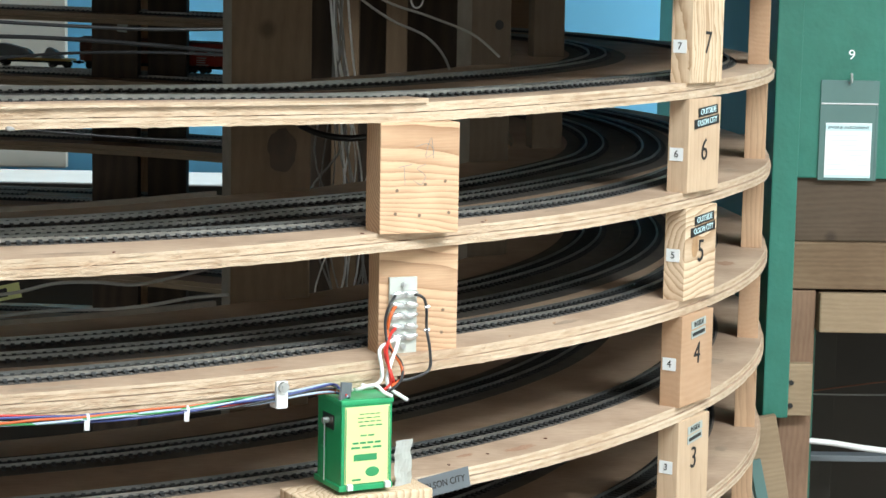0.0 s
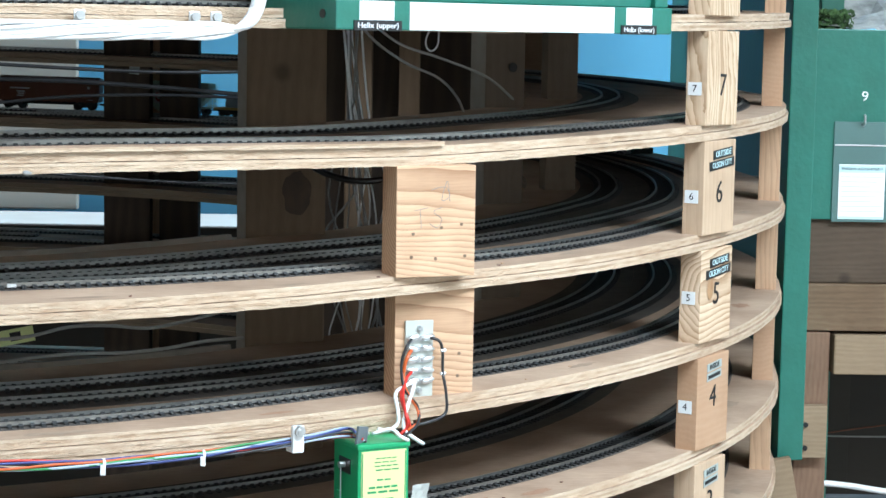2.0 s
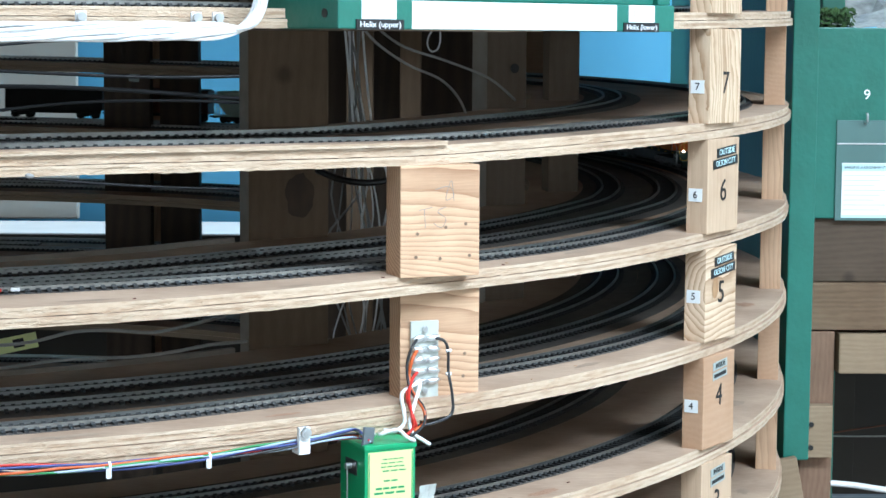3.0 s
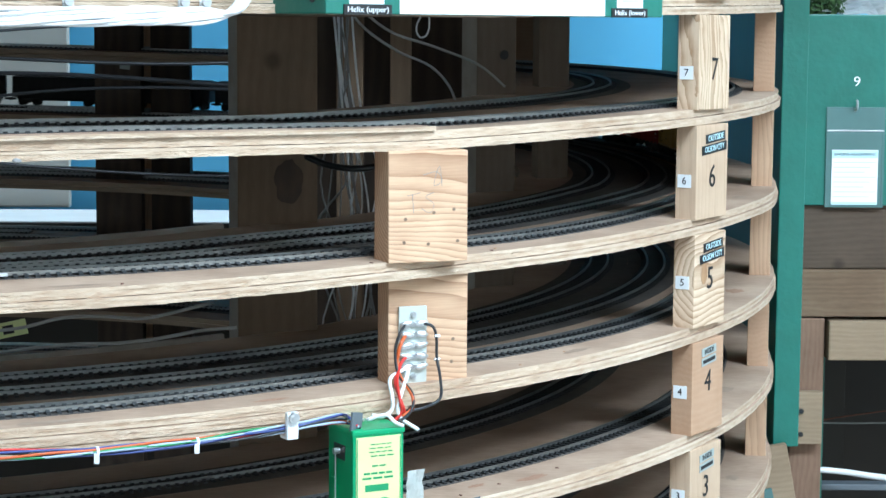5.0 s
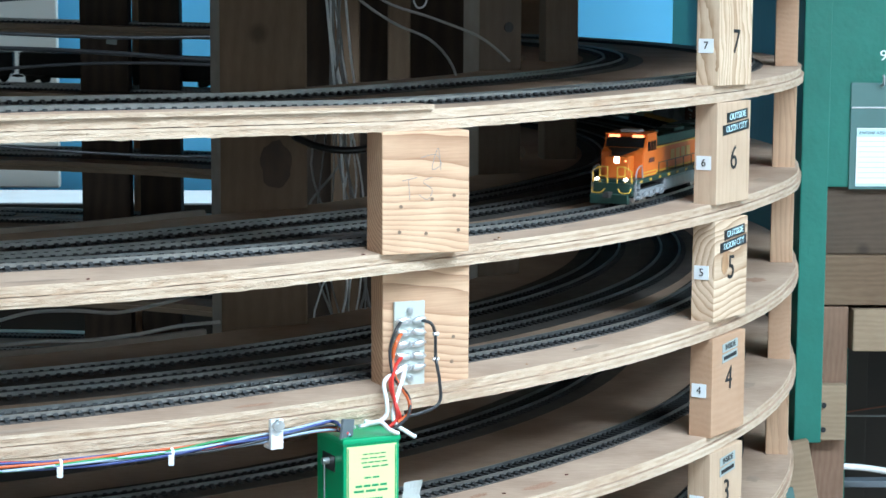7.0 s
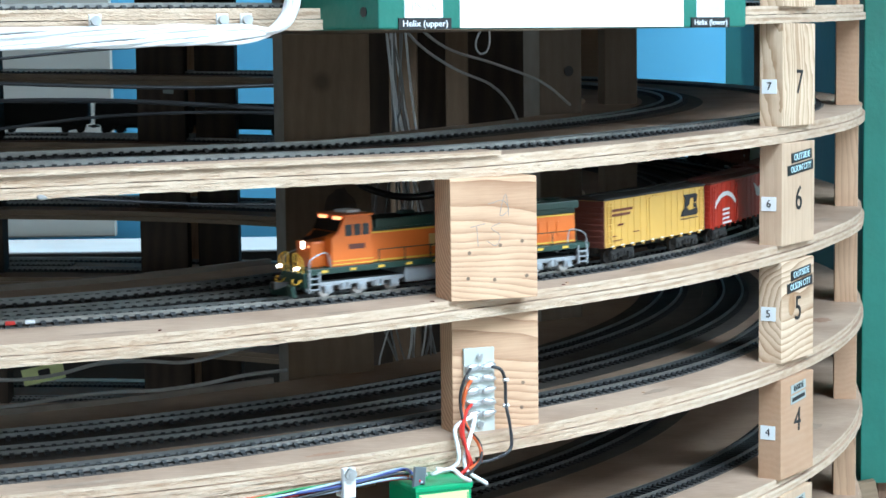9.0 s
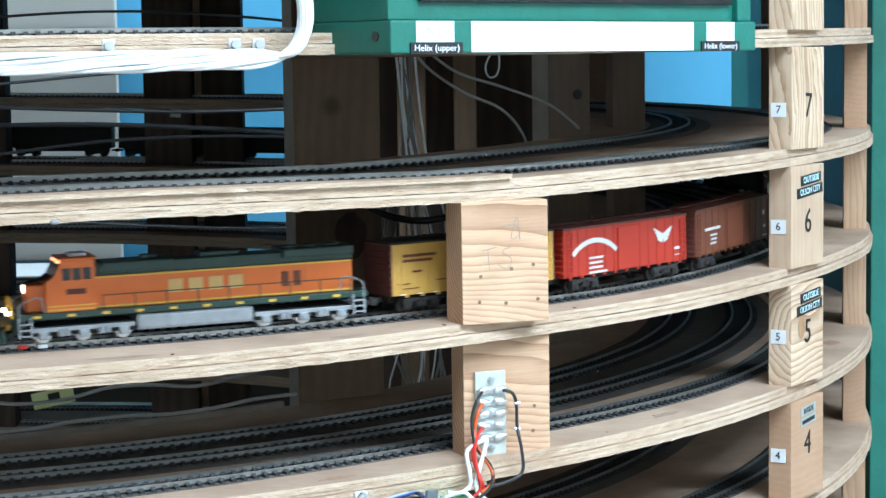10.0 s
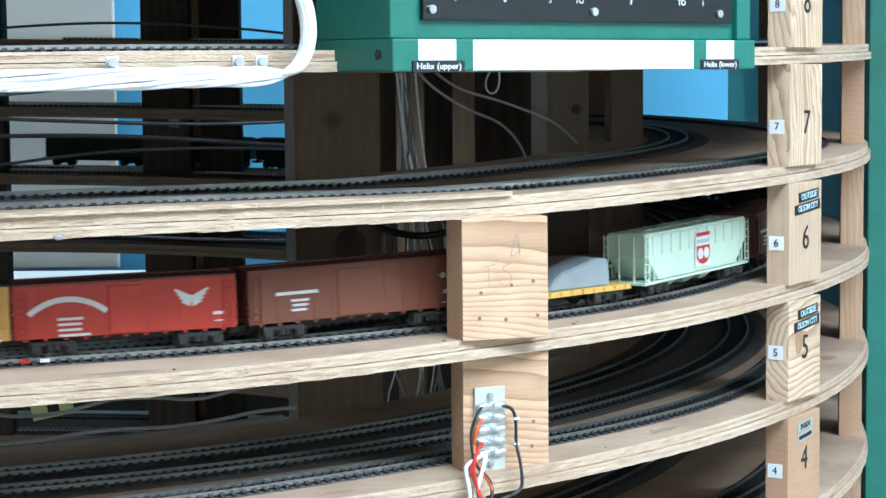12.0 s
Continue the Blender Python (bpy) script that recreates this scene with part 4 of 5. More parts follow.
tagged(part("bench_top", box(0.955, 1.75, 0.022, 0.434, 1.046, 1.060, 0.001), PLY_SHADED), "plywood underside of the layout bench", "bench top", kind="structure")
tagged(part("pinned_note", box(-0.007, 0.007, -0.0006, 0.0, -0.008, 0.008, 0, pose(0, 0, 0, 0, 6, 0)), GREY_INK, m=pose(0.152, 0.6975, 1.176)), "small greyish paper note pinned to a dark stud", "paper note")

# ---------------------------------------------------------------- card pouch on the fascia
words_holder = thing("fascia_number", pose(1.0108, 0.0035, 1.1755), "white figure stuck on the green fascia", "number")
words("9", 0.0145, WHITE, words_holder, FACE, "digit", sx=1.1)
cp = thing("card_pouch", pose(1.0105, 0.0035, 1.043), "clear plastic card pouch with a white form, hung on a hook", "card pouch")
part("back_sheet", box(-0.031, 0.031, -0.0012, -0.0002, 0.0, 0.106, 0.0004), POUCH, cp)
part("flap_edge", box(-0.030, 0.030, -0.0020, -0.0012, 0.0805, 0.0820, 0.0002), STEEL, cp)
part("side_weld", box(-0.031, -0.0285, -0.0018, -0.0012, 0.0, 0.080, 0.0002), POUCH, cp)
part("side_weld", box(0.0285, 0.031, -0.0018, -0.0012, 0.0, 0.080, 0.0002), POUCH, cp)
part("form_card", box(-0.0245, 0.0245, -0.0020, -0.0013, 0.003, 0.061, 0.0002), WHITE, cp, "white printed assignment form")
part("form_header", box(-0.0245, 0.0245, -0.0023, -0.0020, 0.0525, 0.0605), LABEL_BLUE, cp)
words("ENGINE ASSIGNMENT", 0.0044, INK, cp, Matrix.Translation((0, -0.0025, 0.0562)) @ FACE, "form_title", sx=1.02)
for i in range(8):
    part("form_line", box(-0.022, 0.022 - 0.006 * (i % 3), -0.0023, -0.0020, 0.0475 - i * 0.0052, 0.0482 - i * 0.0052), PALE_INK, cp)
part("form_footer", box(-0.0245, 0.0245, -0.0023, -0.0020, 0.0030, 0.0058), LABEL_BLUE, cp)
hook = bmesh.new()
add_cyl(hook, (-0.001, 0, 0.1035), (-0.001, -0.0050, 0.1035), 0.0014, 10)
add_tube(hook, [(-0.001, -0.004, 0.1035), (-0.001, -0.009, 0.105), (-0.001, -0.010, 0.110), (-0.001, -0.008, 0.1135)], 0.0014, 8)
part("hook", hook, STEEL, cp, "bright steel hook")

# scenery on top of the bench, seen over the fascia
n = 34
verts, faces = [], []
for i in range(n):
    for j in range(10):
        x, y = 0.966 + i * 0.019, 0.024 + j * 0.04
        verts.append((x, y, 1.243 + 0.010 * j + 0.022 * noise.noise(Vector((x * 16, y * 16, 1))) + 0.010 * noise.noise(Vector((x * 60, y * 60, 4)))))
for i in range(n - 1):
    for j in range(9):
        faces.append((i * 10 + j, i * 10 + 10 + j, i * 10 + 11 + j, i * 10 + j + 1))
tagged(sheet("rock_scenery", verts, faces, ROCK, None), "grey modelled rock scenery on the layout bench", "model scenery", kind="structure")
verts, faces = [], []
random.seed(3)
for i in range(700):
    c = Vector((0.965 + random.random() * 0.035, 0.02 + random.random() * 0.05, 1.236 + random.random() * 0.03))
    u = Vector((random.gauss(0, 1), random.gauss(0, 1), random.gauss(0, 1))).normalized() * 0.0032
    v = u.orthogonal().normalized() * 0.0022
    o = len(verts)
    verts += [c - u, c + v, c + u, c - v]
    faces.append((o, o + 1, o + 2, o + 3))
tagged(sheet("model_bush", verts, faces, MOSS, None), "small dark green model bush at the scenery's edge", "model bush", kind="stuff")

# lower right clutter: white cable, brace, dark boards
wire("white_cable", [Vector((0.975, 0.07, 0.7465)), Vector((1.02, 0.07, 0.7435)), Vector((1.07, 0.06, 0.7385)), Vector((1.18, 0.06, 0.728))], 0.0034, WHITE_WIRE, "thick white cable under the bench")
wire("thin_cable", [Vector((0.975, 0.20, 0.775)), Vector((1.05, 0.20, 0.772)), Vector((1.2, 0.2, 0.774))], 0.0010, GREY_WIRE, "thin grey cable under the bench")
wire("thin_cable", [Vector((0.975, 0.22, 0.76)), Vector((1.05, 0.22, 0.775)), Vector((1.2, 0.2, 0.80))], 0.0009, C_BROWN, "thin brown cable under the bench")
tagged(part("plywood_brace", box(-0.016, 0.016, 0, 0.012, -0.75, 0.0, 0.001), BEAM_PALE, m=pose(0.921, -0.045, 0.795, 0, -11, 0)), "pale plywood brace standing against the post", "plywood brace")
for i, (x, z) in enumerate(((0.901, 0.775), (0.912, 0.755))):
    tagged(part("plastic_strip", box(-0.006, 0.006, 0, 0.004, -0.7, 0.0, 0.0006), POUCH, m=pose(x, -0.062 - 0.006 * i, z, 0, -13, 0)), "dark plastic strip leaning under the helix", "plastic strip")
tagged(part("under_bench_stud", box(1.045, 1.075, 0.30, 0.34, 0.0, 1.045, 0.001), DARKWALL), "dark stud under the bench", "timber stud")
tagged(part("under_bench_rail", box(1.0, 1.6, 0.10, 0.12, 0.715, 0.722, 0.001), GREY_TAG), "grey metal rail under the bench", "metal rail")

# ---------------------------------------------------------------- small traces of work
b = bmesh.new()
bmesh.ops.create_icosphere(b, subdivisions=3, radius=0.0022)
for v in b.verts:
    v.co = Vector((v.co.x * 1.3, v.co.y * 0.35, v.co.z * 0.75)) * (1 + 0.35 * noise.noise(v.co * 400))
tagged(part("glue_blob", b, GREY_WIRE, m=Matrix.Translation(polar(0.9135, radians(18.6), deck_z(7, radians(18.6)) + 0.0005)) @ pose(0, 0, 0, 0, 0, 18), smooth=True), "dried grey glue blob under the deck rim", "glue blob")
for deg, mm, lab in ((17.8, W_RED, "red"), (18.6, WHITE_WIRE, "white")):
    p = on_deck(6, track_radius(6, 0, radians(deg)) + 0.0105, deg, 0.0015)
    tagged(part("marker_clip", box(-0.0030, 0.0030, -0.0012, 0.0012, 0, 0.0024, 0.0005), mm, m=Matrix.Translation(p) @ pose(0, 0, 0, 0, 0, deg)), "small " + lab + " painted marker beside the rail", "track marker")
tag2 = thing("paper_number_tag", pose(0.175, -0.30, 0.955, 0, -12, 0), "yellowed paper tag on a cable inside the helix", "paper tag")
part("paper", box(-0.018, 0.018, 0, 0.0004, -0.007, 0.007), LABEL_YEL, tag2)
part("number_bar", box(-0.004, 0.006, -0.0003, 0.0, -0.004, 0.004), INK, tag2)
for r, lift, sway, lab in ((0.648, 0.0060, 0.0016, "pale cable lying along the deck's inner rim"), (0.615, 0.0200, 0.0035, "dusty cable strung behind the deck's inner rim")):
    ps = [on_deck(5, r, deg, lift + sway * math.sin(deg * 0.55 + r * 40)) for deg in np.linspace(-8, 38, 16)]
    wire("rim_cable", ps, 0.0015, PALE_CABLE, lab, None, 6)
# pencil scribbles on the upper front block
for pts in ([(-0.004, 0.060), (0.006, 0.062), (0.010, 0.056), (0.004, 0.053), (0.008, 0.066), (0.010, 0.052)], [(-0.012, 0.047), (-0.011, 0.034)], [(-0.016, 0.046), (-0.006, 0.048)], [(0.004, 0.048), (-0.002, 0.045), (0.004, 0.040), (0.001, 0.034), (-0.005, 0.037)]):
    part("pencil_mark", tube([Vector((x, -0.0001, z)) for x, z in pts], 0.00022, 4), GREY_WIRE, mid_blocks[6])
# loose rail joint and frayed strip on turn seven
tagged(part("loose_strip", box(-0.045, 0.045, -0.002, 0.002, 0, 0.0018, 0.0004), C_DARK, m=Matrix.Translation(on_deck(7, 0.80, 36, 0.0003)) @ pose(0, 0, 0, 0, 0, 33)), "dark splintered strip lying between the tracks", "wooden strip")
random.seed(11)
for i in range(16):
    deg = 22 + random.random() * 30
    k = random.choice((4, 5, 6))
    p = on_deck(k, 0.888 + random.random() * 0.018, deg)
    tagged(part("wood_chip", box(-0.0012, 0.0012, -0.0006, 0.0006, 0, 0.0006), PINE_RED if i % 2 else C_DARK, m=Matrix.Translation(p) @ pose(0, 0, 0, 0, 0, random.random() * 180)), "tiny wood chip lying on the deck", "wood chip", "wood chips")

# torn and stained spots in the face veneer of the decks
TORN = mat("torn_veneer", (0.34, 0.18, 0.115), 0.9, color2=(0.48, 0.30, 0.20), scale=160, bump=0.6, bscale=500)
GRIME = mat("brown_deck_stain", (0.33, 0.235, 0.17), 0.9, color2=(0.45, 0.33, 0.24), scale=120, bump=0.3)
random.seed(21)


def veneer_spot(k, r, deg, length, width, material):
    verts = [on_deck(k, r, deg, 0.00025)]
    n = 22
    for i in range(n):
        a = 2 * math.pi * i / n
        f = 0.62 + 0.38 * random.random()
        verts.append(on_deck(k, min(r + width * f * math.sin(a), R_OUT - 0.0035), deg + math.degrees(length * f * math.cos(a) / r), 0.00025))
    faces = [(0, 1 + i, 1 + (i + 1) % n) for i in range(n)]
    ob = sheet("veneer_spot", verts, faces, material, decks[k])
    ob["label"] = "torn patch in the plywood's face veneer"


for k, r, deg, length, width, material in ((4, 0.896, 44.5, 0.020, 0.006, TORN), (4, 0.884, 41.5, 0.010, 0.004, TORN), (5, 0.900, 20.0, 0.030, 0.006, GRIME), (5, 0.898, 29.5, 0.016, 0.004, TORN), (6, 0.896, 21.0, 0.024, 0.005, GRIME), (6, 0.902, 30.0, 0.014, 0.004, GRIME), (5, 0.893, 48.0, 0.020, 0.005, GRIME), (6, 0.893, 47.0, 0.018, 0.005, GRIME), (5, 0.885, 71.0, 0.014, 0.010, TORN), (4, 0.880, 70.0, 0.018, 0.010, GRIME), (6, 0.890, 70.0, 0.016, 0.007, GRIME), (3, 0.885, 72.0, 0.012, 0.008, GRIME), (7, 0.898, 47.0, 0.022, 0.004, GRIME), (5, 0.905, 58.5, 0.006, 0.003, TORN)):
    veneer_spot(k, r, deg, length, width, material)

# ---------------------------------------------------------------- rolling stock (local x runs forwards, z up from the rail head)


def truck(parent, x, half, axles, frame_mat, wheel_r=0.0052):
    t = part("truck", box(x - half, x + half, -0.0125, 0.0125, 0.0045, 0.0105, 0.001), C_BLACK, parent)
    for s in (-1, 1):
        bm = bmesh.new()
        y0, y1 = sorted((s * 0.0128, s * 0.0150))
        add_box(bm, x - half, x + half, y0, y1, 0.0072, 0.0098, 0.0005)
        for i in range(axles):
            ax = x + (half * 0.78) * (2 * i / (axles - 1) - 1)
            add_box(bm, ax - 0.0030, ax + 0.0030, y0, y1 + s * 0.0006 if s > 0 else y1, 0.0028, 0.0078, 0.0005)
            add_cyl(bm, (ax, s * 0.0145, 0.0052), (ax, s * 0.0164, 0.0052), 0.0018, 8)
        for i in range(axles - 1):
            ax = x + (half * 0.78) * (2 * (i + 0.5) / (axles - 1) - 1)
            add_box(bm, ax - 0.0040, ax + 0.0040, y0, y1, 0.0040, 0.0075, 0.0005)
            add_cyl(bm, (ax - 0.002, s * 0.0155, 0.0050), (ax - 0.002, s * 0.0155, 0.0085), 0.0012, 7)
            add_cyl(bm, (ax + 0.002, s * 0.0155, 0.0050), (ax + 0.002, s * 0.0155, 0.0085), 0.0012, 7)
        part("side_frame", bm, frame_mat, t)
    for i in range(axles):
        ax = x + (half * 0.78) * (2 * i / (axles - 1) - 1)
        bm = bmesh.new()
        for s in (-1, 1):
            add_cyl(bm, (ax, s * 0.0072, wheel_r), (ax, s * 0.0100, wheel_r), wheel_r, 16)
        add_cyl(bm, (ax, -0.0098, wheel_r), (ax, 0.0098, wheel_r), 0.0012, 8)
        part("wheelset", bm, STEEL if frame_mat is T_SILVER else C_BLACK, t)
    return t


def coupler(parent, x, s):
    bm = box(*sorted((x, x + s * 0.009)), -0.0016, 0.0016, 0.0075, 0.0105, 0.0004)
    add_box(bm, *sorted((x + s * 0.006, x + s * 0.0105)), -0.0026, 0.0026, 0.0068, 0.0112, 0.0006)
    part("coupler", bm, C_BLACK, parent)


def ladder(parent, x, y, z0, z1, w, material, rungs=5):
    bm = bmesh.new()
    for dx in (-w / 2, w / 2):
        add_cyl(bm, (x + dx, y, z0), (x + dx, y, z1), 0.00045, 6)
    for i in range(rungs):
        z = z0 + (z1 - z0) * (i + 0.5) / rungs
        add_cyl(bm, (x - w / 2, y, z), (x + w / 2, y, z), 0.0004, 6)
    part("ladder", bm, material, parent)


def bar(parent, x0, x1, z0, z1, y, material, name="lettering_bar"):
    s = 1 if y > 0 else -1
    part(name, box(x0, x1, *sorted((y, y + s * 0.0003)), z0, z1), material, parent)


def locomotive():
    L = 0.113
    top = thing("diesel_locomotive", None, "orange and dark green model diesel locomotive with lit headlights", "model locomotive")
    part("walkway", box(-L + 0.004, L - 0.006, -0.0172, 0.0172, 0.0150, 0.0188, 0.0005), T_GREEN, top)
    bm = box(-0.101, 0.060, -0.0118, 0.0118, 0.0188, 0.0400, 0.0005)
    part("long_hood", bm, T_ORANGE, top)
    bm = box(-0.101, 0.060, -0.0120, 0.0120, 0.0402, 0.0478, 0.0010)
    add_box(bm, -0.101, -0.056, -0.0168, 0.0168, 0.0440, 0.0500, 0.0012)
    add_box(bm, 0.012, 0.056, -0.0140, 0.0140, 0.0420, 0.0488, 0.0012)
    hood_top = part("hood_top", bm, T_GREEN, top, "dark green hood top")
    for x in (-0.090, -0.075, -0.062):
        bm = bmesh.new()
        add_cyl(bm, (x, 0, 0.0500), (x, 0, 0.0512), 0.0060, 16)
        part("fan", bm, T_GREEN, hood_top)
    part("roof_box", box(-0.030, -0.006, -0.008, 0.008, 0.0478, 0.0510, 0.0008), T_GREEN, hood_top)
    part("exhaust_stack", box(0.020, 0.030, -0.004, 0.004, 0.0488, 0.0515, 0.0008), T_GREEN, hood_top)
    bm = bmesh.new()
    prof = [(0.060, 0.0188), (0.0900, 0.0188), (0.0900, 0.0385), (0.0850, 0.0415), (0.0800, 0.0520), (0.0600, 0.0520)]
    a = [bm.verts.new((x, -0.0165, z)) for x, z in prof]
    c = [bm.verts.new((x, 0.0165, z)) for x, z in prof]
    bm.faces.new(a[::-1])
    bm.faces.new(c)
    for i in range(len(prof)):
        j = (i + 1) % len(prof)
        bm.faces.new((a[i], a[j], c[j], c[i]))
    bmesh.ops.recalc_face_normals(bm, faces=bm.faces[:])
    bmesh.ops.bevel(bm, geom=bm.edges[:], offset=0.0006, segments=2, affect="EDGES")
    cab = part("cab", bm, T_ORANGE, top)
    for s in (-1, 1):
        for i in range(3):
            x0 = 0.0625 + i * 0.0062
            part("side_window", box(x0, x0 + 0.0048, *sorted((s * 0.0165, s * 0.0168)), 0.0392, 0.0468), T_GLASS, cab)
    wm = Matrix.Translation((0.0829, 0, 0.0466)) @ pose(0, 0, 0, 0, -25.5, 0)
    part("windshield", box(-0.0002, 0.0004, -0.0148, 0.0148, -0.0046, 0.0040, 0, wm), T_GLASS, cab)
    part("roof_unit", box(0.0630, 0.0740, -0.0075, 0.0075, 0.0534, 0.0556, 0.0008), NYLON, cab, "white roof unit")
    part("cab_roof", box(0.0585, 0.0815, -0.0168, 0.0168, 0.0520, 0.0534, 0.0006), T_ORANGE, cab)
    for s in (-1, 1):
        part("number_board", box(0.0800, 0.0818, *sorted((s * 0.005, s * 0.0135)), 0.0500, 0.0522, 0.0003), T_AMBER, cab, "glowing number board")
    bm = box(0.0890, 0.1010, -0.0095, 0.0095, 0.0188, 0.0365, 0.0014)
    nose = part("short_nose", bm, T_ORANGE, top)
    part("headlight", box(0.1006, 0.1016, -0.0019, 0.0019, 0.0312, 0.0362, 0.0006), T_LAMP, nose, "lit white headlight")
    bm = bmesh.new()
    for x, z, w in ((0.0850, 0.0416, 0.0130), (0.0904, 0.0388, 0.0078), (0.1002, 0.0368, 0.0040)):
        bm.verts.new((x + 0.0006, -w, z + 0.0005))
        bm.verts.new((x + 0.0006, w, z + 0.0005))
    bm.verts.ensure_lookup_table()
    for q in (0, 2):
        bm.faces.new([bm.verts[q], bm.verts[q + 2], bm.verts[q + 3], bm.verts[q + 1]])
    bmesh.ops.solidify(bm, geom=bm.faces[:], thickness=0.0004)
    part("anti_glare_panel", bm, C_BLACK, nose, "matt black panel before the windshield")
    part("nose_door", box(0.1008, 0.1013, -0.0062, 0.0052, 0.0195, 0.0300, 0.0003), T_ORANGE, nose)
    part("class_light", cyl((0.1008, 0.0070, 0.0330), (0.1014, 0.0070, 0.0330), 0.0008, 8), T_AMBER, nose)
    bm = box(L - 0.010, L - 0.004, -0.0150, 0.0150, 0.0070, 0.0165, 0.0008)
    for s in (-1, 1):
        add_box(bm, -0.0012, 0.0012, *sorted((0.0, s * 0.0155)), 0.0018, 0.0090, 0.0006, Matrix.Translation((L - 0.001, 0, 0)) @ pose(0, 0, 0, 0, 8, -s * 14))
    pilot = part("pilot", bm, T_GREEN, top, "dark pilot with snow plough")
    for s in (-1, 1):
        part("ditch_light", cyl((L - 0.002, s * 0.0112, 0.0196), (L + 0.0004, s * 0.0112, 0.0196), 0.0012, 12), T_LAMP, pilot, "lit ditch light")
    bm = bmesh.new()
    for s in (-1, 1):
        for y in (0.0150, 0.0098, 0.0038):
            add_cyl(bm, (L - 0.003, s * y, 0.0165), (L - 0.003, s * y, 0.0290 if y < 0.014 else 0.0255), 0.00045, 6)
        add_tube(bm, [(L - 0.003, s * 0.0150, 0.0255), (L - 0.003, s * 0.0098, 0.0290), (L - 0.003, s * 0.0038, 0.0290)], 0.00045, 6)
        add_tube(bm, [(L - 0.003, s * 0.0098, 0.0225), (L - 0.002, s * 0.0068, 0.0215), (L - 0.003, s * 0.0038, 0.0225)], 0.00040, 6)
        add_tube(bm, [(L - 0.0015, s * 0.0150, 0.0130), (L + 0.0005, s * 0.0140, 0.0100), (L + 0.0005, s * 0.0080, 0.0098), (L - 0.0010, s * 0.0050, 0.0125)], 0.00045, 6)
    part("front_railing", bm, T_YELLOW, top, "yellow front handrails")
    for end in (1, -1):
        for s in (-1, 1):
            bm = bmesh.new()
            x = end * (L - 0.010)
            for dx in (-0.0035, 0.0035):
                add_box(bm, x + dx - 0.0005, x + dx + 0.0005, *sorted((s * 0.0158, s * 0.0176)), 0.0045, 0.0170)
            for z in (0.0055, 0.0090, 0.0125):
                add_box(bm, x - 0.0035, x + 0.0035, *sorted((s * 0.0152, s * 0.0178)), z, z + 0.0008)
            add_tube(bm, [(x + 0.003 * end, s * 0.0170, 0.0165), (x + 0.003 * end, s * 0.0170, 0.0240), (x - 0.003 * end, s * 0.0168, 0.0280), (x - 0.010 * end, s * 0.0166, 0.0285), (x - 0.012 * end, s * 0.0166, 0.0188)], 0.0005, 5)
            part("steps", bm, T_SILVER, top, "pale grey steps and grab rail")
    for s in (-1, 1):
        bm = bmesh.new()
        add_cyl(bm, (0.056, s * 0.0168, 0.0280), (-0.098, s * 0.0168, 0.0280), 0.00035, 5)
        for i in range(9):
            add_cyl(bm, (0.056 - i * 0.01925, s * 0.0168, 0.0185), (0.056 - i * 0.01925, s * 0.0168, 0.0280), 0.0004, 5)
        part("handrail", bm, T_GREEN, top)
        y = s * 0.0121
        bar(top, -0.100, 0.060, 0.0196, 0.0207, y, T_YELLOW, "stripe")
        bar(top, -0.100, 0.060, 0.0388, 0.0400, y, T_YELLOW, "stripe")
        bar(top, 0.0602, 0.0895, 0.0200, 0.0208, s * 0.0166, T_YELLOW, "stripe")
        bar(top, 0.0602, 0.0895, 0.0225, 0.0232, s * 0.0166, T_YELLOW, "stripe")
        for i in range(4):
            x0 = 0.016 - i * 0.0125
            bar(top, x0 - 0.0094, x0 - 0.0006, 0.0262, 0.0350, y, LOGO_CREAM, "logo_bar")
        bar(top, 0.0660, 0.0775, 0.0300, 0.0335, s * 0.0166, C_DARK, "number_bar")
        for i in range(10):
            bar(top, 0.098 - i * 0.0205, 0.0935 - i * 0.0205, 0.0160, 0.0176, s * 0.0173, T_YELLOW, "sill_mark")
        for i in range(5):
            bar(top, -0.060 - i * 0.0075, -0.0555 - i * 0.0075, 0.0250, 0.0350, y, C_BROWN if i < 2 else T_ORANGE, "louvre")
    part("fuel_tank", box(-0.036, 0.036, -0.0150, 0.0150, 0.0042, 0.0145, 0.0022), T_SILVER, top, "silver fuel tank")
    truck(top, 0.068, 0.031, 3, T_SILVER)
    truck(top, -0.068, 0.031, 3, T_SILVER)
    coupler(top, L, 1)
    coupler(top, -L + 0.004, -1)
    for ob in top.children_recursive:
        for v in ob.data.vertices:
            v.co.z = v.co.z if v.co.z < 0.0188 else 0.0188 + (v.co.z - 0.0188) * 0.925
    return top


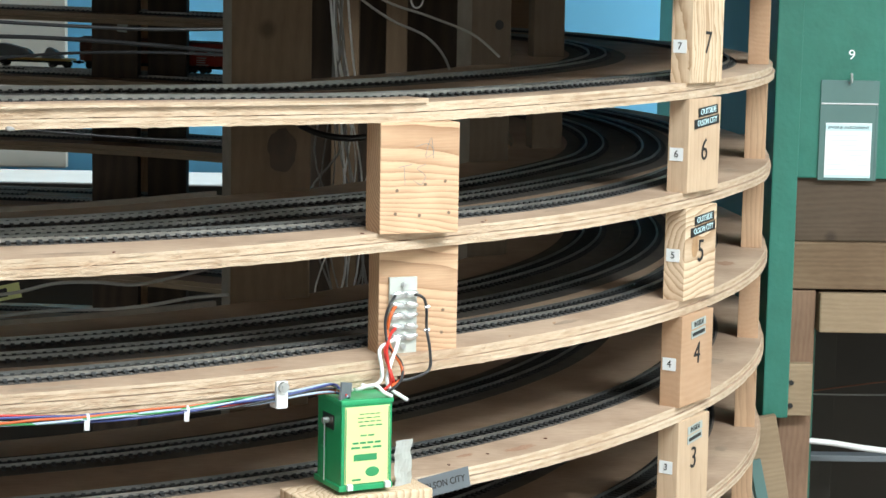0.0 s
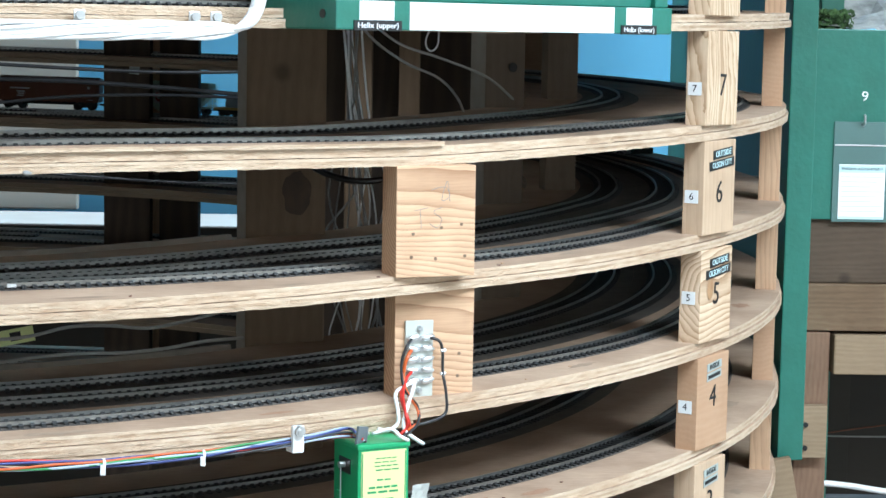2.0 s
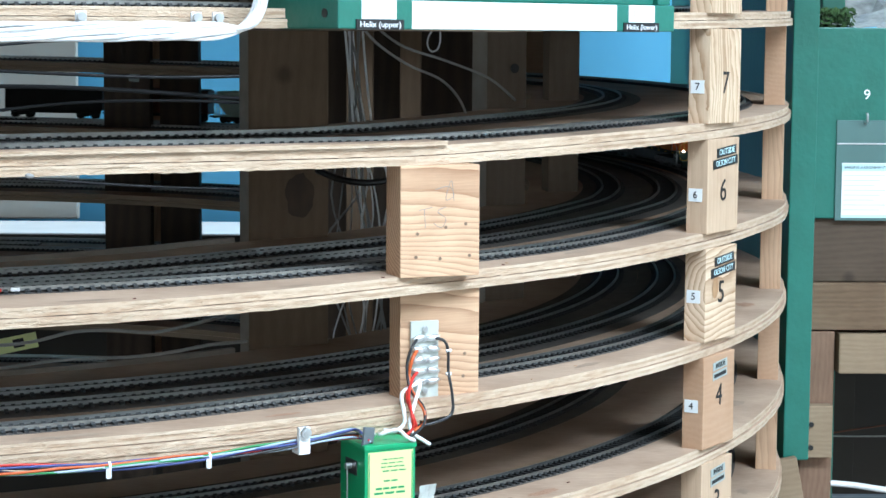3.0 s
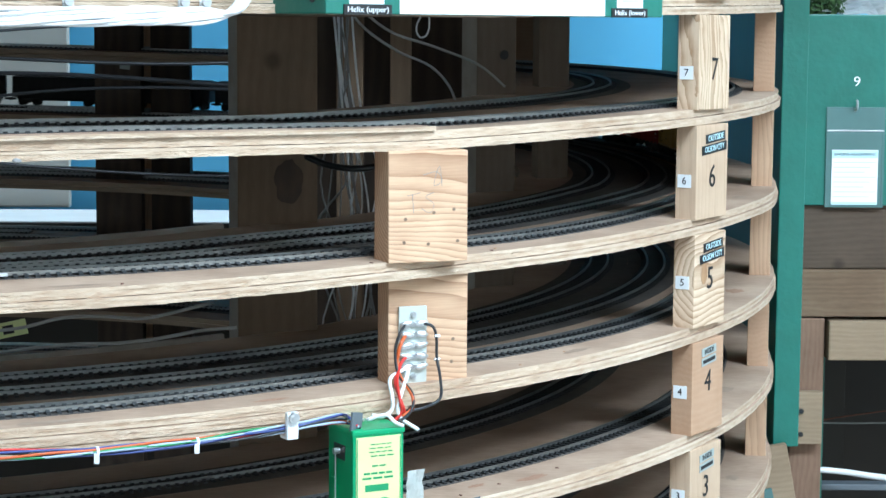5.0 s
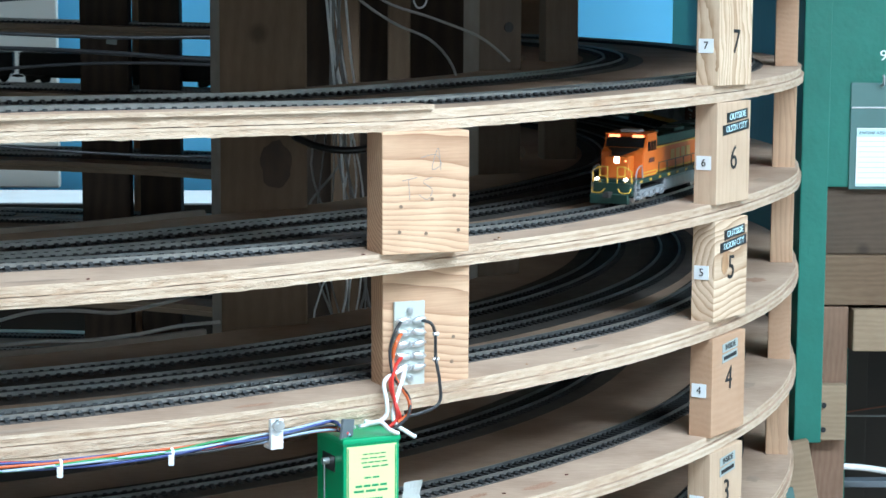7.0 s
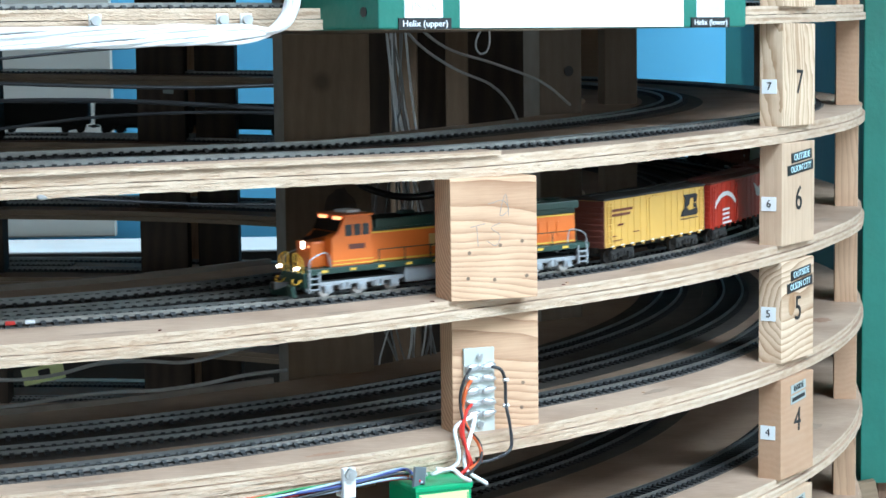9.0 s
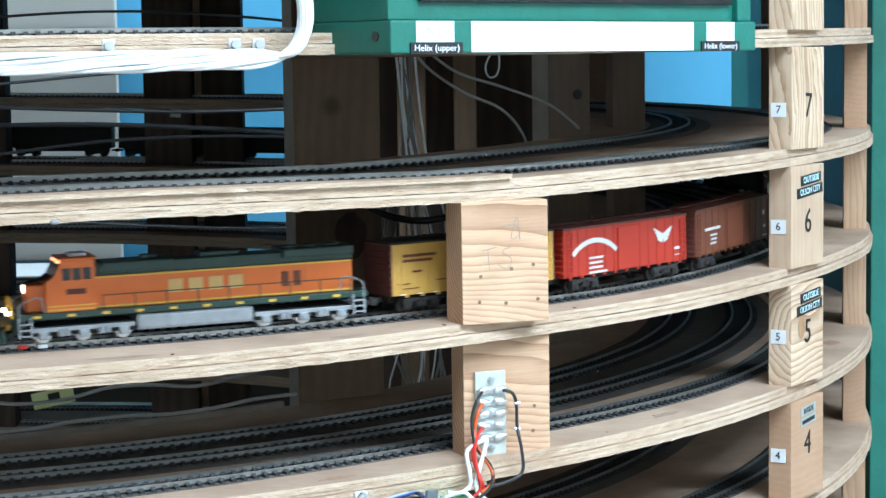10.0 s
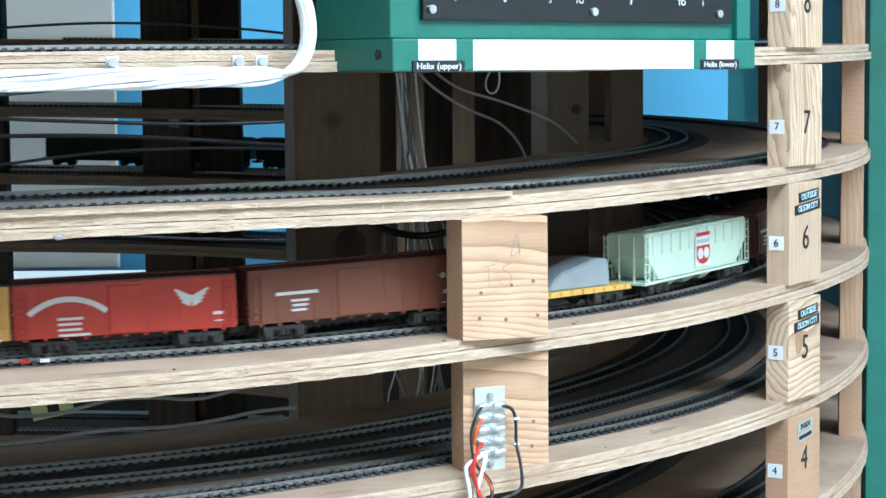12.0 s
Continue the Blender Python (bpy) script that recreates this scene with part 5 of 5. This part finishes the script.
def van(name, label, half, body, roof, end_mat, z1=0.0430, ribs=0):
    top = thing(name, None, label, "model freight car")
    part("body", box(-half, half, -0.0160, 0.0160, 0.0120, z1, 0.0005), body, top)
    bm = bmesh.new()
    prof = [(-0.0167, z1), (0.0167, z1), (0.0167, z1 + 0.0012), (0.0, z1 + 0.0022), (-0.0167, z1 + 0.0012)]
    a = [bm.verts.new((-half - 0.001, y, z)) for y, z in prof]
    c = [bm.verts.new((half + 0.001, y, z)) for y, z in prof]
    bm.faces.new(a)
    bm.faces.new(c[::-1])
    for i in range(5):
        j = (i + 1) % 5
        bm.faces.new((a[j], a[i], c[i], c[j]))
    add_box(bm, -half, half, -0.0035, 0.0035, z1 + 0.0024, z1 + 0.0031)
    part("roof", bm, roof, top)
    for s in (-1, 1):
        bm = box(*sorted((s * half, s * (half + 0.0008))), -0.0160, 0.0160, 0.0120, z1 - 0.0004)
        end_wall = part("end_wall", bm, end_mat, top)
        for i in range(7):
            z = 0.0147 + i * (z1 - 0.0167) / 7
            part("rib", box(*sorted((s * (half + 0.0006), s * (half + 0.0016))), -0.0150, 0.0150, z, z + 0.0016, 0.0004), end_mat, end_wall)
        coupler(top, s * (half - 0.001), s)
        ladder(top, s * (half - 0.0045), 0.0166, 0.0127, z1 - 0.002, 0.005, body, 7)
        ladder(top, -s * (half - 0.0045), -0.0166, 0.0127, z1 - 0.002, 0.005, body, 7)
    part("underframe", box(-half + 0.004, half - 0.004, -0.0040, 0.0040, 0.0072, 0.0120, 0.0005), C_BLACK, top)
    for s in (-1, 1):
        bm = bmesh.new()
        for i in range(int(half / 0.0060)):
            x = -half + 0.006 + i * 0.012
            add_box(bm, x, x + 0.0022, *sorted((s * 0.0150, s * 0.0163)), 0.0106, 0.0121)
        part("sill", bm, body, top)
        if ribs:
            bm = bmesh.new()
            for i in range(ribs):
                x = -half + 2 * half * (i + 0.5) / ribs
                add_box(bm, x - 0.0003, x + 0.0003, *sorted((s * 0.0160, s * 0.0163)), 0.0126, z1 - 0.0006)
            part("panel_seam", bm, body, top)
    truck(top, half - 0.022, 0.0135, 2, C_BLACK)
    truck(top, -half + 0.022, 0.0135, 2, C_BLACK)
    return top


def yellow_car():
    top = van("refrigerator_car", "yellow model refrigerator car with brown ends and a black roof", 0.0628, C_YELLOW, C_BLACK, C_DARK, 0.0446, 16)
    for s in (-1, 1):
        y = s * 0.0164
        k = s
        part("door", box(-0.0090, 0.0090, *sorted((s * 0.0160, s * 0.0166)), 0.0128, 0.0425, 0.0004), C_YELLOW, top)

        def b(x0, x1, z0, z1, m=INK):
            bar(top, *sorted((k * x0, k * x1)), z0, z1, y, m)

        # a slanted block emblem built of plain black shapes
        bm = bmesh.new()
        for prof in (
            ((-0.0365, 0.0402), (-0.0540, 0.0402), (-0.0562, 0.0390), (-0.0560, 0.0372), (-0.0390, 0.0372)),
            ((-0.0390, 0.0372), (-0.0460, 0.0372), (-0.0450, 0.0330), (-0.0410, 0.0310), (-0.0382, 0.0310)),
            ((-0.0560, 0.0372), (-0.0508, 0.0372), (-0.0516, 0.0340), (-0.0552, 0.0338)),
            ((-0.0550, 0.0330), (-0.0508, 0.0332), (-0.0514, 0.0300), (-0.0560, 0.0300)),
            ((-0.0382, 0.0310), (-0.0420, 0.0308), (-0.0450, 0.0285), (-0.0560, 0.0300), (-0.0565, 0.0262), (-0.0545, 0.0248), (-0.0325, 0.0248), (-0.0350, 0.0285)),
        ):
            q = [bm.verts.new((k * x * 0.94, y + s * 0.0002, z)) for x, z in prof]
            bm.faces.new(q)
        bmesh.ops.recalc_face_normals(bm, faces=bm.faces[:])
        bmesh.ops.solidify(bm, geom=bm.faces[:], thickness=0.0002)
        part("block_emblem", bm, INK, top, "black block emblem")
        b(-0.0540, -0.0310, 0.0226, 0.0232)
        b(0.0300, 0.0560, 0.0362, 0.0380, C_BROWN)
        b(0.0330, 0.0560, 0.0330, 0.0347, C_BROWN)
        b(0.0410, 0.0480, 0.0262, 0.0275, C_BROWN)
        b(0.0500, 0.0610, 0.0190, 0.0196, C_BROWN)
        b(0.0430, 0.0550, 0.0160, 0.0165, C_BROWN)
        b(0.0220, 0.0300, 0.0200, 0.0206, C_BROWN)
        for i in range(10):
            bar(top, -0.058 + i * 0.0124, -0.0545 + i * 0.0124, 0.0122, 0.0129, y, WHITE, "sill_mark")
    return top


def red_car():
    top = van("box_car", "bright red model box car with white emblems", 0.0665, C_RED, C_DARK, C_RED, 0.0440, 14)
    for s in (-1, 1):
        y = s * 0.0161
        part("door", box(-0.0105, 0.0105, *sorted((s * 0.0160, s * 0.0170)), 0.0128, 0.0415, 0.0004), C_RED, top)
        bm = bmesh.new()
        cx, cz, r0, r1 = s * 0.0350, -0.0010, 0.0345, 0.0378
        a0, a1 = radians(50), radians(130)
        prev = None
        for i in range(17):
            a = a0 + (a1 - a0) * i / 16
            q = [bm.verts.new((cx + r * math.cos(a), y + s * d, cz + r * math.sin(a))) for r in (r0, r1) for d in (0.0, 0.0003)]
            if prev:
                bm.faces.new((prev[1], q[1], q[3], prev[3]))
                bm.faces.new((prev[0], q[0], q[1], prev[1]))
                bm.faces.new((prev[2], prev[3], q[3], q[2]))
            prev = q
        part("arched_emblem", bm, PALE_WHITE, top)
        for t in (-1, 1):
            for i in range(4):
                m = Matrix.Translation((s * -0.0400 + t * (0.0050 - 0.0006 * i), y + s * 0.0002, 0.0335 - 0.0020 * i + 0.0010)) @ pose(0, 0, 0, 0, -t * 26, 0)
                part("wing_bar", box(-0.0058 + 0.001 * i, 0.0058 - 0.001 * i, -0.0002, 0.0002, -0.0008, 0.0008, 0, m), PALE_WHITE, top)
        for i, (x0, x1) in enumerate(((0.026, 0.041), (0.027, 0.041), (0.027, 0.041), (0.022, 0.041))):
            bar(top, *sorted((s * x0, s * x1)), 0.0225 - i * 0.0033, 0.0240 - i * 0.0033, y, PALE_WHITE)
        bar(top, *sorted((s * -0.0600, s * -0.0530)), 0.0205, 0.0225, y, PALE_WHITE)
        bar(top, *sorted((s * -0.0600, s * -0.0540)), 0.0165, 0.0172, y, PALE_WHITE)
    return top


def brown_car(label, half=0.0730):
    top = van("box_car", label, half, C_BROWN, C_DARK, C_DARK, 0.0446, 12)
    for s in (-1, 1):
        y = s * 0.0161
        part("door", box(-0.0150, 0.0150, *sorted((s * 0.0160, s * 0.0168)), 0.0128, 0.0420, 0.0004), C_BROWN, top)
        bar(top, *sorted((s * 0.0280, s * 0.0560)), 0.0290, 0.0310, y, PALE_WHITE)
        for i, (x0, x1) in enumerate(((0.034, 0.046), (0.035, 0.045), (0.036, 0.046))):
            bar(top, *sorted((s * x0, s * x1)), 0.0245 - i * 0.0030, 0.0260 - i * 0.0030, y, PALE_WHITE)
        part("round_emblem", cyl((s * -half * 0.80, y, 0.0330), (s * -half * 0.80, y + s * 0.0004, 0.0330), 0.0019, 16), PALE_WHITE, top)
        bar(top, *sorted((s * -0.0620, s * -0.0585)), 0.0210, 0.0235, y, PALE_WHITE)
        bar(top, *sorted((s * -0.0660, s * -0.0570)), 0.0150, 0.0156, y, PALE_WHITE)
    return top


def flat_car():
    h = 0.0650
    top = thing("flat_car", None, "yellow model flat car with grey covered loads", "model freight car")
    part("deck", box(-h, h, -0.0165, 0.0165, 0.0118, 0.0134, 0.0003), C_YELLOW, top)
    part("side_sill", box(-h, h, 0.0158, 0.0168, 0.0100, 0.0118, 0.0002), C_YELLOW, top)
    part("side_sill", box(-h, h, -0.0168, -0.0158, 0.0100, 0.0118, 0.0002), C_YELLOW, top)
    part("underframe", box(-h + 0.004, h - 0.004, -0.0040, 0.0040, 0.0065, 0.0118, 0.0005), C_BLACK, top)
    for s in (-1, 1):
        bm = bmesh.new()
        for i in range(13):
            x = -h + 0.004 + i * 0.0102
            add_box(bm, x, x + 0.0018, *sorted((s * 0.0165, s * 0.0176)), 0.0102, 0.0134)
        part("stake_pockets_row", bm, C_YELLOW, top)
        coupler(top, s * (h - 0.001), s)
    for x0, x1, peak in ((0.018, 0.050, 0.030), (-0.050, 0.010, 0.033)):
        bm = bmesh.new()
        prof = [(x0, 0.0134), (x1, 0.0134), (x1 - 0.012, peak - 0.008), (x0 + 0.014, peak), (x0 + 0.002, peak - 0.001)]
        if x1 - x0 < 0.04:
            prof = [(x0, 0.0134), (x1, 0.0134), (x1 - 0.010, peak - 0.006), (x0 + 0.010, peak - 0.001)]
        a = [bm.verts.new((x, -0.0120, z)) for x, z in prof]
        c = [bm.verts.new((x, 0.0120, z)) for x, z in prof]
        bm.faces.new(a[::-1])
        bm.faces.new(c)
        for i in range(len(prof)):
            j = (i + 1) % len(prof)
            bm.faces.new((a[i], a[j], c[j], c[i]))
        bmesh.ops.recalc_face_normals(bm, faces=bm.faces[:])
        bmesh.ops.bevel(bm, geom=bm.edges[:], offset=0.0010, segments=2, affect="EDGES")
        part("load", bm, C_LOAD, top, "grey covered load")
    truck(top, h - 0.020, 0.0135, 2, C_BLACK)
    truck(top, -h + 0.020, 0.0135, 2, C_BLACK)
    return top


def hopper_car():
    h = 0.0790
    top = thing("hopper_car", None, "pale mint model covered hopper with a red emblem", "model freight car")
    bm = bmesh.new()
    prof = [(-h + 0.020, 0.0120), (h - 0.020, 0.0120), (h - 0.004, 0.0290), (h - 0.004, 0.0440), (-h + 0.004, 0.0440), (-h + 0.004, 0.0290)]
    a = [bm.verts.new((x, -0.0160, z)) for x, z in prof]
    c = [bm.verts.new((x, 0.0160, z)) for x, z in prof]
    bm.faces.new(a[::-1])
    bm.faces.new(c)
    for i in range(6):
        j = (i + 1) % 6
        bm.faces.new((a[i], a[j], c[j], c[i]))
    bmesh.ops.recalc_face_normals(bm, faces=bm.faces[:])
    bmesh.ops.bevel(bm, geom=bm.edges[:], offset=0.0007, segments=2, affect="EDGES")
    part("body", bm, C_MINT, top)
    bm = box(-h + 0.003, h - 0.003, -0.0150, 0.0150, 0.0440, 0.0458, 0.0006)
    for i in range(8):
        x = -0.052 + i * 0.0149
        add_box(bm, x - 0.005, x + 0.005, -0.004, 0.004, 0.0458, 0.0470, 0.0004)
    part("roof", bm, C_MINT, top)
    part("sill", box(-h, h, -0.0166, 0.0166, 0.0098, 0.0116, 0.0004), C_MINT, top)
    for x in (-0.026, 0.0, 0.026):
        bm = bmesh.new()
        bmesh.ops.create_cone(bm, cap_ends=True, segments=4, radius1=0.006, radius2=0.0145, depth=0.0065, matrix=Matrix.Translation((x, 0, 0.0068)) @ pose(0, 0, 0, 0, 0, 45))
        part("chute", bm, C_MINT, top)
    for s in (-1, 1):
        for t in (-1, 1):
            ladder(top, s * (h - 0.0030), t * 0.0166, 0.0110, 0.0440, 0.0050, C_MINT, 6)
            bm = bmesh.new()
            add_cyl(bm, (s * (h - 0.014), t * 0.0160, 0.0116), (s * (h - 0.014), t * 0.0160, 0.0290), 0.0006, 6)
            for dx in (0.003, 0.0085):
                add_cyl(bm, (s * (h - dx), t * 0.0152, 0.0116), (s * (h - dx), t * 0.0152, 0.0440), 0.0007, 6)
            add_cyl(bm, (s * (h - 0.003), t * 0.0060, 0.0116), (s * (h - 0.003), t * 0.0060, 0.0440), 0.0007, 6)
            part("end_post", bm, C_MINT, top)
        bm = bmesh.new()
        for i in range(11):
            x = -h + 0.012 + i * (2 * h - 0.024) / 10
            add_box(bm, x - 0.0005, x + 0.0005, *sorted((s * 0.0160, s * 0.0166)), 0.0300, 0.0436)
        part("side_rib", bm, C_MINT, top)
        y = s * 0.0167
        cx = s * -0.006
        part("emblem_sheet", box(cx - 0.0118, cx + 0.0118, *sorted((y, y + s * 0.0002)), 0.0150, 0.0412, 0.0), PALE_WHITE, top, "pale emblem sheet")
        bar(top, cx - 0.0100, cx + 0.0100, 0.0375, 0.0402, y + s * 0.0002, C_RED, "emblem_bar")
        bar(top, cx - 0.0095, cx + 0.0095, 0.0325, 0.0352, y + s * 0.0002, GREY_INK, "emblem_bar")
        bm = bmesh.new()
        q = [bm.verts.new((cx + x, y + s * 0.0004, z)) for x, z in ((-0.0100, 0.0305), (-0.0100, 0.0215), (-0.0060, 0.0182), (0.0, 0.0165), (0.0060, 0.0182), (0.0100, 0.0215), (0.0100, 0.0305))]
        bm.faces.new(q if s < 0 else q[::-1])
        part("emblem_shield", bm, C_RED, top, "red shield")
        for dx in (-0.0044, 0.0044):
            part("emblem_disc", cyl((cx + dx, y + s * 0.0004, 0.0248), (cx + dx, y + s * 0.0007, 0.0248), 0.0041, 16), PALE_WHITE, top)
        coupler(top, s * (h - 0.001), s)
    truck(top, h - 0.022, 0.0135, 2, C_BLACK)
    truck(top, -h + 0.022, 0.0135, 2, C_BLACK)
    return top


PALE_WHITE = mat("white_stencil", (0.58, 0.58, 0.57), 0.6, var=0.06)
loco = locomotive()
reefer = yellow_car()
redcar = red_car()
browncar = brown_car("oxide brown model box car with white stencils")
flat = flat_car()
hopper = hopper_car()
browncar2 = brown_car("second oxide brown model box car at the train's end")

# the long dark rest of the train, still going round the far side
# body, roof and ends of these cars are all black
dark = van("box_car", "black model freight car far back in the train", 0.0700, C_BLACK, C_BLACK, C_BLACK, 0.0400, 10)
tagged(dark, group="dark cars of the train")
REST = [dark] + [copy_thing(dark, Matrix()) for i in range(10)]

# each car's place along the train: angle of its middle behind the engine's nose, and its wheelbase half
TRAIN = ((loco, 7.60, 0.068), (reefer, 20.05, 0.0445), (redcar, 29.05, 0.0445), (browncar, 38.95, 0.050), (flat, 49.2, 0.045), (hopper, 59.5, 0.054), (browncar2, 70.7, 0.050), *((car, 81.4 + 10.4 * i, 0.048) for i, car in enumerate(REST)))


def nose_angle(t):
    return float(np.interp(t, (0.0, 5.0, 6.0, 6.5, 7.0, 7.5, 9.0, 9.5, 10.0, 10.5, 11.0, 12.0), (131.0, 75.0, 63.6, 57.8, 51.9, 46.2, 29.3, 23.4, 17.3, 11.1, 5.05, -7.05)))


def on_track(deg):
    """A point on the rail head of the outer track, going on round the turns above the sixth."""
    turn = math.floor((deg + 180) / 360)
    th = radians(deg - 360 * turn)
    return polar(track_radius(6 + turn, 0, th), th, deck_z(6 + turn, th) + PLY + RAIL_TOP)


def motions():
    """The train runs down the outer track of turn six, right to left."""
    for car, behind, base in TRAIN:
        rows = []
        for i in range(25):
            t = i * 0.5
            mid = nose_angle(t) + behind
            swing = math.degrees(base / 0.85)
            a, b = on_track(mid - swing), on_track(mid + swing)
            p = (a + b) / 2
            x = (a - b).normalized()
            y = Vector((-x.y, x.x, 0)).normalized()
            y = -y if y.dot(Vector((p.x, p.y, 0))) < 0 else y
            z = x.cross(y)
            if z.z < 0:
                y, z = -y, -z
            rows.append((t, Matrix(((x.x, y.x, z.x, p.x), (x.y, y.y, z.y, p.y), (x.z, y.z, z.z, p.z), (0, 0, 0, 1)))))
        walk(car, rows)


motions()
